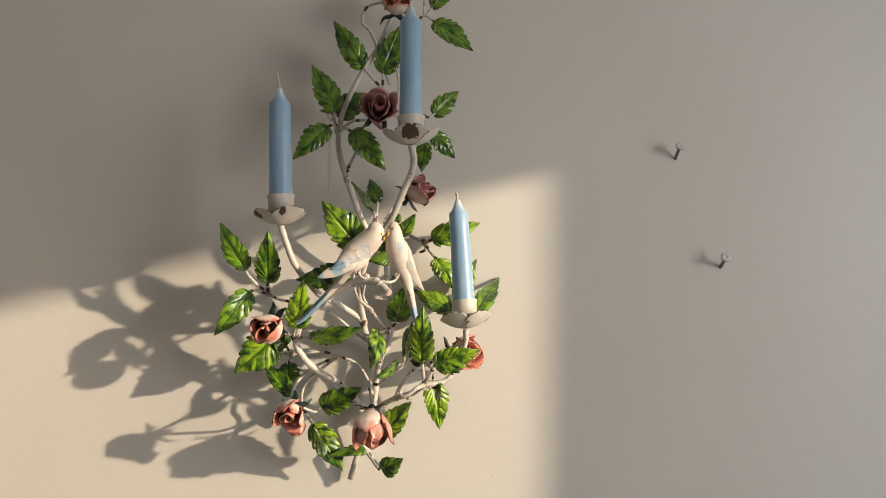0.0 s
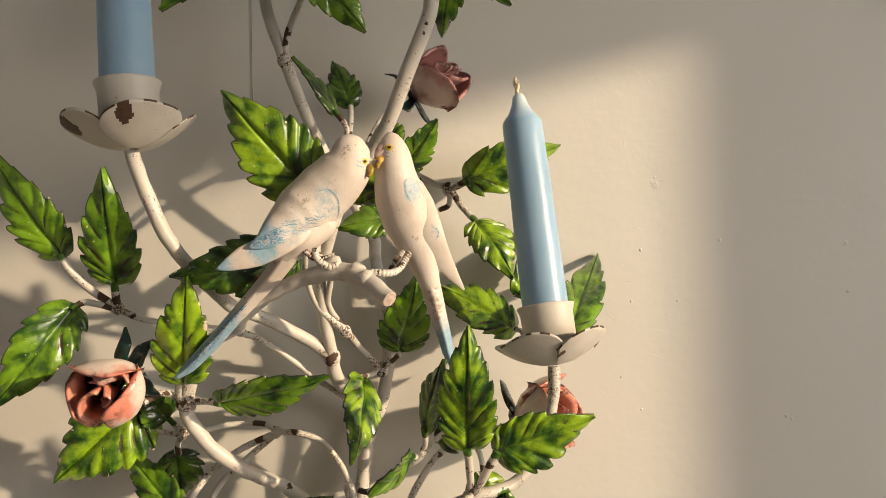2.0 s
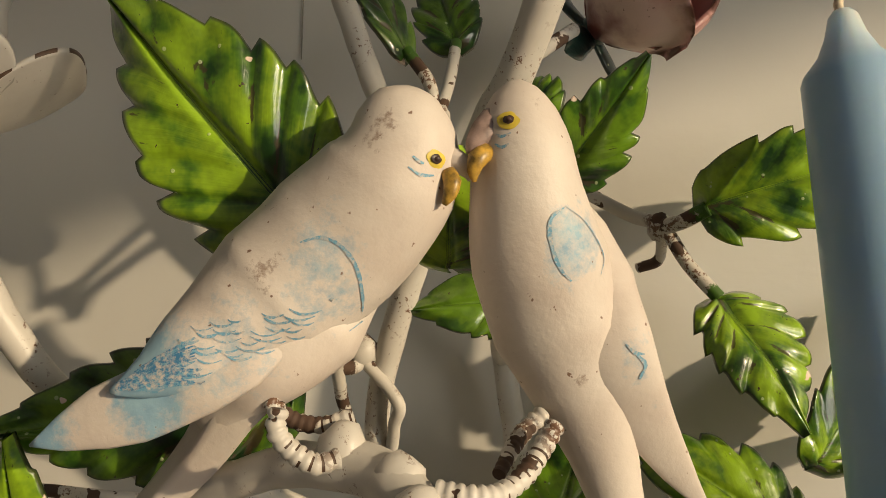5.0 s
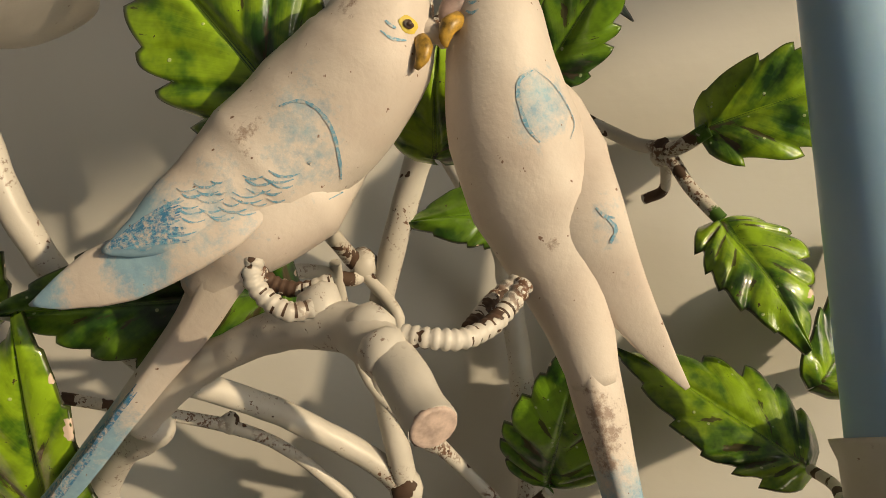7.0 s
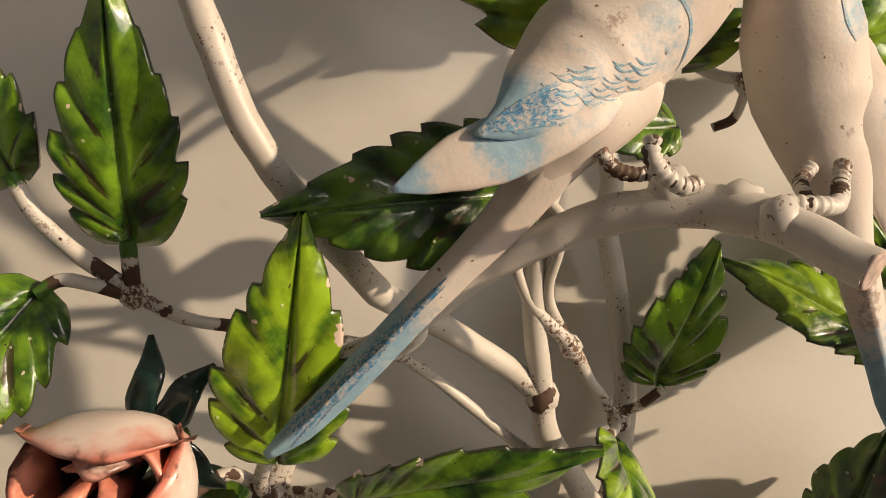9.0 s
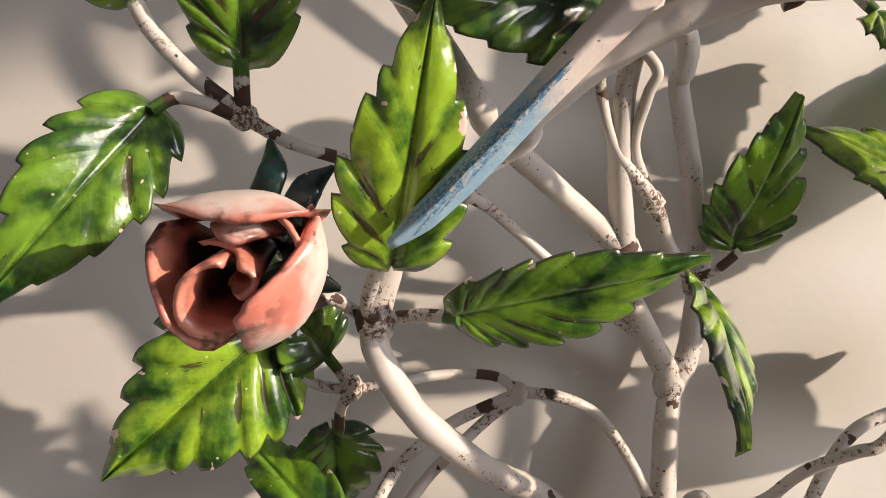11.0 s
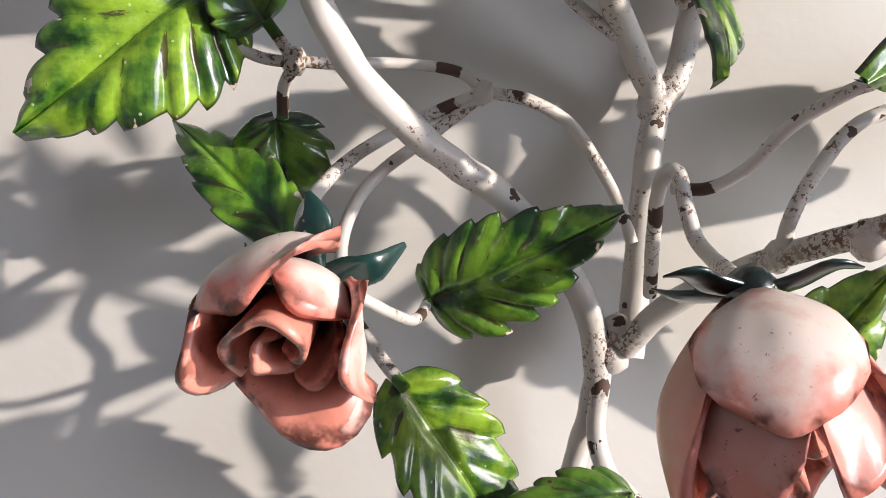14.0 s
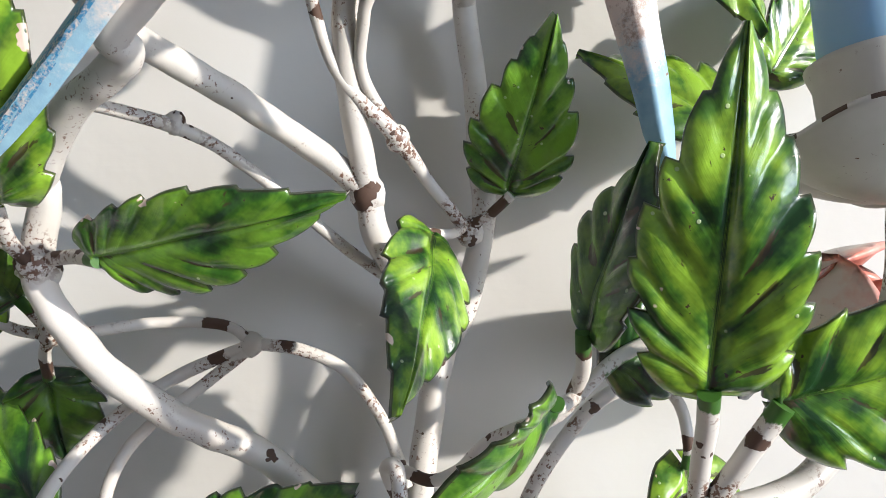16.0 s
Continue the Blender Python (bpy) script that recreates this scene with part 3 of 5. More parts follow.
def candle(base, shoulder, r0, r1, wick, label, fray=0):
    """A tapered household candle with a coned top and a bent wick."""
    base, shoulder = Vector(base), Vector(shoulder)
    h = (shoulder - base).length
    axes = Matrix.Translation(base) @ frame_along(shoulder - base)
    bm = bmesh.new()
    prof = [(r0 * 0.9, -0.012), (r0, -0.010), (r0, 0.0)]
    prof += [(r0 + (r1 - r0) * s, h * s) for s in (0.15, 0.3, 0.45, 0.6, 0.75, 0.9)]
    prof += [(r1, h - 0.001), (r1 * 0.94, h + 0.0006), (r1 * 0.62, h + 0.0045), (r1 * 0.42, h + 0.009), (r1 * 0.30, h + 0.0135), (r1 * 0.2, h + 0.0148), (0.0006, h + 0.0149)]
    pale_cone = bm.verts.layers.float.new("pale_cone")
    for r, ring in zip(prof, lathe(bm, prof, axes, 48)):
        for v in ring:
            v[pale_cone] = min(1.0, max(0.0, (r[1] - h) / 0.011))
    body = finish("candle", bm, WAX)
    tagged(body, label, "candle", "candles in the sconce")
    bm = bmesh.new()
    pts = [axes @ (Vector(p) + Vector((0, 0, h + 0.0135))) for p in wick]
    place, size = spline(pts, [0.0010] * (len(pts) - 1) + [0.0006], 0.0008)
    sweep(bm, place, size, 8, 0.5)
    for k in range(fray):
        out = axes.to_3x3() @ Vector((math.cos(k * 2.4), math.sin(k * 2.4), 0.8 + 0.3 * math.sin(k * 5)))
        low = pts[1].lerp(pts[2], 0.2 + 0.15 * (k % 4))
        strand, thin = spline([low, low + out * 0.0010 + axes.to_3x3() @ Vector((0, 0, 0.0012)), low + out * (0.0017 + 0.0006 * math.sin(k * 3)) + axes.to_3x3() @ Vector((0, 0, 0.0034))], [0.0005, 0.0004, 0.0002], 0.0005)
        sweep(bm, strand, thin, 6, 0.4)
    part("wick", bm, WICK, body)
    return body

# stems of the vine, thickest first
stem([(0.0004, -0.0180, 1.3028), (0.0025, -0.0170, 1.3291), (0.0052, -0.0140, 1.3560), (0.0071, -0.0120, 1.3700), (0.0005, -0.0180, 1.3824), (-0.0083, -0.0280, 1.3972),
      (-0.0099, -0.0330, 1.4082), (-0.0126, -0.0420, 1.4289), (-0.0131, -0.0480, 1.4398), (-0.0109, -0.0540, 1.4561), (-0.0004, -0.0640, 1.4851), (0.0102, -0.0780, 1.4939), (0.0188, -0.0880, 1.5084),
      (0.0255, -0.0950, 1.5171), (0.0346, -0.1040, 1.5370), (0.0458, -0.1110, 1.5645), (0.0437, -0.1180, 1.5846)],
     [.0038, .0038, .0038, .0038, .0037, .0036, .0034, .0032, .0030, .0030, .0031, .0033, .0034, .0034, .0034, .0034, .0034], WHITE_CLEAN)
stem([(0.0071, -0.0120, 1.3684), (0.0132, -0.0110, 1.3795), (0.0176, -0.0090, 1.4044), (0.0161, -0.0110, 1.4182), (0.0149, -0.0120, 1.4365), (0.0115, -0.0140, 1.4591), (0.0118, -0.0200, 1.4635),
      (0.0111, -0.0250, 1.4718), (0.0008, -0.0340, 1.4906), (-0.0158, -0.0420, 1.5211), (-0.0310, -0.0470, 1.5605), (-0.0398, -0.0530, 1.5892), (-0.0398, -0.0570, 1.6158), (-0.0346, -0.0520, 1.6417),
      (-0.0193, -0.0480, 1.6775), (-0.0010, -0.0450, 1.7115), (0.0129, -0.0420, 1.7497), (0.0173, -0.0400, 1.7827)],
     [.0037, .0036, .0034, .0033, .0033, .0033, .0033, .0033, .0032, .0031, .0031, .0030, .0030, .0029, .0028, .0027, .0026, .0024], WHITE_CLEAN)
stem([(-0.0219, -0.0100, 1.2374), (-0.0139, -0.0120, 1.2687), (-0.0093, -0.0170, 1.2890), (-0.0086, -0.0210, 1.3035), (-0.0152, -0.0260, 1.3220), (-0.0332, -0.0360, 1.3420), (-0.0503, -0.0480, 1.3529),
      (-0.0660, -0.0570, 1.3669), (-0.0748, -0.0640, 1.3828), (-0.0745, -0.0670, 1.3914), (-0.0709, -0.0700, 1.4032), (-0.0700, -0.0730, 1.4074), (-0.0593, -0.0820, 1.4186), (-0.0427, -0.0920, 1.4269),
      (-0.0415, -0.0980, 1.4298), (-0.0281, -0.1040, 1.4392), (-0.0133, -0.1100, 1.4458), (-0.0007, -0.1150, 1.4489), (0.0090, -0.1180, 1.4489), (0.0187, -0.1250, 1.4451), (0.0280, -0.1335, 1.4374)],
     [.0032, .0032, .0034, .0036, .0036, .0036, .0036, .0035, .0034, .0034, .0033, .0033, .0034, .0035, .0034, .0033, .0034, .0036, .0040, .0036, .0033], WHITE_CLEAN, 0.14)
stem([(-0.0104, -0.0330, 1.4075), (-0.0179, -0.0370, 1.4147), (-0.0361, -0.0540, 1.4271), (-0.0487, -0.0720, 1.4344), (-0.0506, -0.0800, 1.4365), (-0.0612, -0.0920, 1.4495), (-0.0718, -0.1000, 1.4652), (-0.0786, -0.1060, 1.4832),
      (-0.0849, -0.1070, 1.5006), (-0.0852, -0.1080, 1.5050)], .0032, WHITE_CLEAN)
stem([(-0.0017, -0.0220, 1.3054), (0.0087, -0.0300, 1.3178), (0.0288, -0.0430, 1.3293), (0.0475, -0.0600, 1.3368), (0.0603, -0.0800, 1.3465), (0.0813, -0.0720, 1.3516), (0.0946, -0.0670, 1.3682), (0.1004, -0.0660, 1.3884), (0.1012, -0.0660, 1.4041)],
     [.0033, .0031, .0029, .0029, .0030, .0028, .0027, .0027, .0030], SCRATCHED)
stem([(0.0600, -0.0830, 1.3475), (0.0535, -0.0910, 1.3445), (0.0479, -0.0920, 1.3399), (0.0432, -0.0915, 1.3373), (0.0399, -0.0905, 1.3366), (0.0380, -0.0895, 1.3384), (0.0374, -0.0888, 1.3408), (0.0386, -0.0885, 1.3424)],
     [.0022, .0021, .0020, .0019, .0018, .0017, .0016, .0013], WHITE_CLEAN, label="short white shoot curled into a hook")
stem([(-0.0070, -0.0200, 1.3004), (-0.0083, -0.0220, 1.2824), (-0.0044, -0.0250, 1.2713), (-0.0019, -0.0280, 1.2701), (0.0129, -0.0300, 1.2521)], .0026, WORN)

end = Matrix.Translation((0.0280, -0.1335, 1.4374)) @ frame_along((0.0093, -0.0085, -0.0077))
bm = bmesh.new()
lathe(bm, [(.0031, -.0006), (.0033, .0001), (.0030, .0004), (.0026, .0003), (.0012, .0005), (.0002, .0005)], end, 20)
part("perch_end", bm, plain_material("sawn end", (0.52, 0.40, 0.35), 0.7, 0.35, 500), sconce, "pinkish bare cut end of the perch")

# thin shoots
stem([(-0.0171, -0.0680, 1.4629), (-0.0184, -0.0620, 1.4568), (-0.0194, -0.0540, 1.4491), (-0.0146, -0.0470, 1.4340), (-0.0028, -0.0370, 1.4217), (0.0044, -0.0250, 1.4113), (0.0129, -0.0160, 1.4006)], [.0013, .0015, .0015, .0015, .0022, .0016, .0018])
stem([(-0.0157, -0.0580, 1.4629), (-0.0060, -0.0570, 1.4523), (-0.0075, -0.0540, 1.4461), (-0.0094, -0.0460, 1.4347), (-0.0036, -0.0370, 1.4233)], .0015)
stem([(-0.0253, -0.0850, 1.4577), (-0.0224, -0.0760, 1.4602), (-0.0196, -0.0680, 1.4604), (-0.0161, -0.0600, 1.4597), (-0.0136, -0.0570, 1.4630)], .0017)
stem([(-0.0180, -0.0740, 1.4710), (-0.0172, -0.0680, 1.4680), (-0.0164, -0.0600, 1.4642), (-0.0146, -0.0570, 1.4616)], .0020)
stem([(-0.0051, -0.0220, 1.3859), (-0.0187, -0.0260, 1.3956), (-0.0397, -0.0360, 1.4135), (-0.0534, -0.0480, 1.4217), (-0.0811, -0.0660, 1.4273), (-0.0931, -0.0740, 1.4298), (-0.1031, -0.0780, 1.4350)], [.0016, .0016, .0016, .0018, .0015, .0015, .0016])
stem([(-0.1044, -0.0780, 1.4363), (-0.1140, -0.0820, 1.4439), (-0.1213, -0.0860, 1.4519), (-0.1258, -0.0880, 1.4603)], .0019)
stem([(-0.1035, -0.0780, 1.4356), (-0.1029, -0.0830, 1.4469)], .0018)
stem([(-0.1044, -0.0780, 1.4350), (-0.1114, -0.0820, 1.4374), (-0.1172, -0.0830, 1.4382), (-0.1217, -0.0840, 1.4353)], .0015)
stem([(-0.0002, -0.0220, 1.3325), (-0.0027, -0.0220, 1.3398), (-0.0074, -0.0210, 1.3499), (-0.0165, -0.0240, 1.3623), (-0.0276, -0.0280, 1.3679), (-0.0392, -0.0310, 1.3695)], .0016)
stem([(-0.0392, -0.0310, 1.3695), (-0.0463, -0.0330, 1.3741), (-0.0613, -0.0380, 1.3746), (-0.0738, -0.0450, 1.3727), (-0.0823, -0.0490, 1.3723)], .0014)
stem([(-0.0406, -0.0310, 1.3686), (-0.0563, -0.0310, 1.3617), (-0.0683, -0.0360, 1.3537), (-0.0757, -0.0460, 1.3444), (-0.0777, -0.0580, 1.3351), Vector((-0.0702, -0.0960, 1.3161)) + Vector((.12, .74, .66)) * 0.013], .0017)
stem([(-0.0403, -0.0310, 1.3680), (-0.0505, -0.0310, 1.3596), (-0.0636, -0.0380, 1.3480), (-0.0700, -0.0400, 1.3387), (-0.0723, -0.0410, 1.3280), (-0.0710, -0.0380, 1.3164), (-0.0621, -0.0440, 1.3046), (-0.0554, -0.0485, 1.2976)], .0016)
stem([(-0.0831, -0.0490, 1.3718), (-0.0914, -0.0500, 1.3732), (-0.0975, -0.0520, 1.3769), (-0.1002, -0.0540, 1.3818)], .0014)
stem([(-0.0826, -0.0490, 1.3723), (-0.0859, -0.0510, 1.3771), (-0.0883, -0.0530, 1.3805)], .0014)
stem([(-0.0825, -0.0490, 1.3714), (-0.0857, -0.0460, 1.3669), (-0.0869, -0.0420, 1.3603)], .0015)
stem([(-0.0769, -0.0660, 1.3892), (-0.0813, -0.0660, 1.3928), (-0.0856, -0.0700, 1.3946), (-0.0917, -0.0760, 1.3911)], .0016)
stem([(-0.0746, -0.0680, 1.3887), (-0.0759, -0.0740, 1.3933), (-0.0721, -0.0850, 1.4014)], .0016, label="thin stem with bare iron showing near the leaf")
stem([(-0.0731, -0.0670, 1.3898), (-0.0639, -0.0710, 1.3908), (-0.0551, -0.0770, 1.3901)], .0016)
stem([(0.0029, -0.0300, 1.3197), (0.0011, -0.0420, 1.3348), (0.0000, -0.0520, 1.3436), (0.0006, -0.0560, 1.3468), (0.0028, -0.0580, 1.3467), (0.0045, -0.0600, 1.3378), (0.0068, -0.0620, 1.3311), Vector((0.0108, -0.0940, 1.3043)) - Vector((0.08, -0.35, -0.93)) * 0.020], .0017)
stem([(0.0035, -0.0500, 1.3442), (0.0098, -0.0550, 1.3439), (0.0162, -0.0600, 1.3476), (0.0226, -0.0670, 1.3554), (0.0310, -0.0740, 1.3610), (0.0361, -0.0760, 1.3634), (0.0475, -0.0740, 1.3744), (0.0607, -0.0720, 1.3801)], .0014)
stem([(0.0385, -0.0800, 1.3679), (0.0398, -0.0850, 1.3732), (0.0394, -0.0890, 1.3801)], .0014)
stem([(0.0289, -0.0450, 1.3293), (0.0310, -0.0450, 1.3380), (0.0362, -0.0430, 1.3472), (0.0468, -0.0400, 1.3600), (0.0602, -0.0380, 1.3658), (0.0696, -0.0370, 1.3692), (0.0829, -0.0360, 1.3718)], .0018)
stem([(0.0609, -0.0380, 1.3651), (0.0654, -0.0390, 1.3593), (0.0673, -0.0400, 1.3507), (0.0668, -0.0400, 1.3454)], .0014)
stem([(0.0628, -0.0380, 1.3663), (0.0680, -0.0420, 1.3721), (0.0723, -0.0500, 1.3778)], .0016)
stem([(0.0608, -0.0800, 1.3465), (0.0598, -0.0860, 1.3565), (0.0591, -0.0940, 1.3659), (0.0582, -0.0990, 1.3720)], .0018)
stem([(0.0592, -0.0800, 1.3480), (0.0633, -0.0840, 1.3524), (0.0722, -0.0900, 1.3691)], .0020)
stem([(0.0603, -0.0800, 1.3454), (0.0676, -0.0780, 1.3444), (0.0723, -0.0770, 1.3446), (0.0753, -0.0770, 1.3456)], .0014)
stem([(-0.0514, -0.0392, 1.3169), (-0.0523, -0.0560, 1.3144), (-0.0563, -0.0620, 1.3153), Vector((-0.0702, -0.0960, 1.3161)) + Vector((.12, .74, .66)) * 0.013], .0013)
stem([(0.0123, -0.0160, 1.4006), (0.0187, -0.0190, 1.4031), (0.0253, -0.0230, 1.4088)], .0014)
stem([(0.0125, -0.0180, 1.4001), (0.0102, -0.0300, 1.3982), (0.0041, -0.0430, 1.3981)], .0013)
stem([(0.0524, -0.0220, 1.4966), (0.0573, -0.0260, 1.4976), (0.0629, -0.0290, 1.5005)], .0020)
stem([(0.0199, -0.0220, 1.5122), (0.0287, -0.0200, 1.5083), (0.0358, -0.0180, 1.5046), (0.0447, -0.0180, 1.5000), (0.0524, -0.0220, 1.4966), (0.0591, -0.0230, 1.4867), (0.0663, -0.0235, 1.4788)], .0018)
stem([(0.0525, -0.0200, 1.4960), (0.0521, -0.0100, 1.4892), (0.0467, -0.0060, 1.4869)], .0015)
stem([(0.0040, -0.0700, 1.5133), (0.0041, -0.0600, 1.5247), (0.0027, -0.0480, 1.5384)], .0014)
stem([(0.0047, -0.0750, 1.5109), (0.0038, -0.0750, 1.5197), (-0.0019, -0.0740, 1.5280)], .0014)
stem([(0.0141, -0.0750, 1.5111), (0.0207, -0.0600, 1.5280), (0.0308, -0.0450, 1.5413)], .0017)
stem([(0.0855, -0.0320, 1.4211), (0.0880, -0.0450, 1.4202), (0.0872, -0.0600, 1.4194)], .0013)
stem([(-0.0424, -0.0570, 1.6113), (-0.0451, -0.0650, 1.6258), (-0.0433, -0.0700, 1.6324)], .0018)
stem([(-0.0412, -0.0570, 1.6113), (-0.0438, -0.0700, 1.6142), (-0.0489, -0.0800, 1.6099)], .0017)
stem([(-0.0400, -0.0570, 1.6113), (-0.0298, -0.0700, 1.6108), (-0.0208, -0.0800, 1.6038)], .0016)
stem([(-0.0311, -0.0480, 1.5605), (-0.0285, -0.0520, 1.5739), (-0.0193, -0.0600, 1.5908), (-0.0137, -0.0680, 1.6043)], .0017)
stem([(-0.0413, -0.0500, 1.6129), (-0.0255, -0.0550, 1.6225), (-0.0118, -0.0650, 1.6214)], .0017)
stem([(-0.0186, -0.0500, 1.6844), (-0.0064, -0.0500, 1.6707), (0.0028, -0.0520, 1.6609)], .0014)
stem([(0.0043, -0.0500, 1.6802), (0.0046, -0.0520, 1.6609)], .0014)
stem([(0.0190, -0.0500, 1.6836), (0.0220, -0.0500, 1.6648), (0.0214, -0.0600, 1.6403)], .0015)
stem([(0.0116, -0.0450, 1.6662), (-0.0080, -0.0500, 1.7178), (-0.0203, -0.0500, 1.7335), (-0.0154, -0.0500, 1.7513), (0.0006, -0.0500, 1.7559)], .0015)
stem([(0.0538, -0.1000, 1.6183), (0.0588, -0.0900, 1.6192), (0.0642, -0.0750, 1.6278)], .0013)
stem([(0.0529, -0.1000, 1.6084), (0.0580, -0.0900, 1.6062), (0.0627, -0.0700, 1.6062)], .0013)
stem([(0.0378, -0.0500, 1.7309), (0.0468, -0.0500, 1.7417), (0.0593, -0.0500, 1.7343)], .0013)
stem([(0.0468, -0.0500, 1.7417), (0.0576, -0.0500, 1.7519), (0.0647, -0.0500, 1.7628)], .0013)
stem([(0.0468, -0.0500, 1.7417), (0.0473, -0.0500, 1.7658)], .0013)

for n, (p, r) in enumerate([
        ((0.0071, -0.0120, 1.3700), .0050), ((-0.0102, -0.0330, 1.4082), .0047), ((-0.0024, -0.0360, 1.4212), .0031), ((0.0141, -0.0150, 1.3995), .0038),
        ((-0.1035, -0.0780, 1.4354), .0031), ((-0.0394, -0.0310, 1.3692), .0030), ((-0.0826, -0.0490, 1.3723), .0030), ((-0.0752, -0.0670, 1.3893), .0043),
        ((-0.0747, -0.0640, 1.3877), .0041), ((-0.0048, -0.0200, 1.3035), .0050), ((-0.0034, -0.0200, 1.3097), .0042), ((0.0290, -0.0430, 1.3296), .0037),
        ((0.0603, -0.0800, 1.3465), .0044), ((0.0613, -0.0380, 1.3655), .0028), ((0.0519, -0.0210, 1.4967), .0034), ((-0.0146, -0.0580, 1.4635), .0036),
        ((-0.0412, -0.0570, 1.6113), .0042), ((-0.0311, -0.0480, 1.5605), .0040), ((0.0181, -0.1260, 1.4457), .0036), ((0.0137, -0.1210, 1.4485), .0040),
        ((0.0037, -0.1170, 1.4515), .0042), ((0.0040, -0.0700, 1.5133), .0034), ((-0.0534, -0.0480, 1.4226), .0026), ((0.0435, -0.0560, 1.3333), .0042)]):
    joint(p, r, n, WHITE_CLEAN if 18 <= n <= 20 else None)

# leaves
leaf((-0.1258, -0.0880, 1.4603), (-0.1498, -0.1020, 1.5041), .025, -12, 0.08, .25, mat=LEAF)
leaf((-0.1026, -0.0830, 1.4465), (-0.0980, -0.1095, 1.4956), .026, 8, 0.06, .2)
leaf((-0.1217, -0.0840, 1.4353), (-0.1505, -0.0976, 1.3916), .026, -18, 0.12, .22)
leaf((-0.1009, -0.0540, 1.3897), (-0.1384, -0.0662, 1.3523), .041, -8, 0.1, .18, 11, LEAF_LIGHT)
leaf((-0.0880, -0.0530, 1.3805), (-0.0976, -0.0620, 1.3938), .020, 20, 0.1, .2, 7, LEAF_DARK)
leaf((-0.0977, -0.0600, 1.3942), (-0.1125, -0.0700, 1.4022), .018, 25, 0.1, .2, 7, LEAF_DARK)
leaf((-0.0825, -0.0520, 1.3317), (-0.1179, -0.0323, 1.3614), .018, 22, 0.12, .25, 8)
leaf((-0.0890, -0.0410, 1.3601), (-0.0879, -0.0300, 1.3354), .024, -15, 0.1, .2, 8, LEAF_DARK)
leaf((-0.0506, -0.0392, 1.3169), (-0.0075, -0.0524, 1.3388), .028, 12, 0.08, .2, 10)
leaf((-0.0556, -0.0773, 1.3903), (-0.0030, -0.0872, 1.4022), .023, 38, 0.06, .25, 10)
leaf((0.0083, -0.0440, 1.3980), (0.0065, -0.0790, 1.3624), .024, 0, 0.10, .2, 9, LEAF_LIGHT, (.62, -.78, 0))
leaf((-0.0691, -0.0880, 1.4008), (-0.0591, -0.1154, 1.4477), .026, 10, 0.06, .22, 9, LEAF_LIGHT)
leaf((-0.0557, -0.0480, 1.2973), (-0.0262, -0.0330, 1.2499), .028, -25, 0.1, .22, 9, LEAF_LIGHT)
leaf((-0.0030, -0.0420, 1.2742), (-0.0381, -0.0520, 1.2695), .016, 55, 0.1, .2, 8, LEAF_DARK)
leaf((0.0144, -0.0320, 1.2525), (0.0370, -0.0400, 1.2653), .022, 0, 0.1, .2, 7)
leaf((0.0190, -0.0560, 1.2935), (0.0456, -0.0638, 1.3284), .025, -10, 0.1, .25, 8, LEAF_LIGHT)
leaf((0.0668, -0.0400, 1.3457), (0.0754, -0.0302, 1.2965), .027, -22, 0.12, .22, 9, LEAF_LIGHT)
leaf((0.0722, -0.0900, 1.3691), (0.1159, -0.0909, 1.3835), .028, 18, 0.05, .2, 9, LEAF_LIGHT)
leaf((0.0586, -0.0990, 1.3723), (0.0592, -0.1145, 1.4255), .026, -8, 0.05, .15, 10, LEAF_LIGHT)
leaf((0.0395, -0.0890, 1.3799), (0.0483, -0.1000, 1.4111), .020, -58, 0.05, .2, 8, LEAF_DARK)
stem([(0.0388, -0.0800, 1.3674), (0.0354, -0.0900, 1.3672), (0.0347, -0.1000, 1.3696)], .0013)
leaf((0.0347, -0.1000, 1.3696), (0.0174, -0.1105, 1.3544), .018, 8, 0.1, .2, 8, LEAF, (0, -.50, -.87))
leaf((0.0469, -0.0720, 1.3714), (0.0654, -0.0600, 1.3832), .023, 25, 0.1, .2, 6, LEAF_DARK)
leaf((0.0755, -0.0770, 1.3467), (0.0761, -0.0850, 1.3254), .013, 66, 0.08, .3, 8)
leaf((0.1102, -0.0600, 1.4211), (0.1359, -0.0020, 1.4618), .022, -20, 0.05, .2, 8)
leaf((0.0855, -0.0260, 1.4214), (0.0417, -0.0240, 1.4461), .026, 30, 0.1, .2, 9, LEAF_LIGHT)
leaf((0.0248, -0.0194, 1.4092), (0.0352, -0.0456, 1.4477), .027, 15, 0.05, .2, 9)
leaf((0.0629, -0.0290, 1.5005), (0.1128, -0.0270, 1.5186), .026, 12, 0.1, .2, 9, LEAF_LIGHT)
leaf((0.0663, -0.0235, 1.4788), (0.0857, -0.0320, 1.4479), .026, -30, 0.12, .15, 9, LEAF_LIGHT)
leaf((0.0891, -0.0240, 1.4401), (0.1105, -0.0100, 1.4800), .022, 30, 0.08, .2, 9, LEAF_LIGHT)
leaf((-0.0075, -0.1050, 1.4848), (-0.0434, -0.1200, 1.5262), .034, -5, 0.06, .2, 10, LEAF_LIGHT)
leaf((0.0321, -0.0850, 1.4982), (0.0477, -0.0953, 1.5177), .015, 20, 0.08, .25, 8)
leaf((0.0281, -0.0800, 1.5122), (0.0214, -0.0700, 1.5230), .012, 0, 0.1, .2, 6)
leaf((0.0129, -0.0920, 1.4807), (0.0143, -0.0960, 1.5026), .021, -10, 0.05, .2, 8, LEAF_LIGHT)
leaf((0.0223, -0.0550, 1.4765), (-0.0030, -0.0610, 1.4731), .017, 15, 0.08, .2, 8, LEAF_DARK)
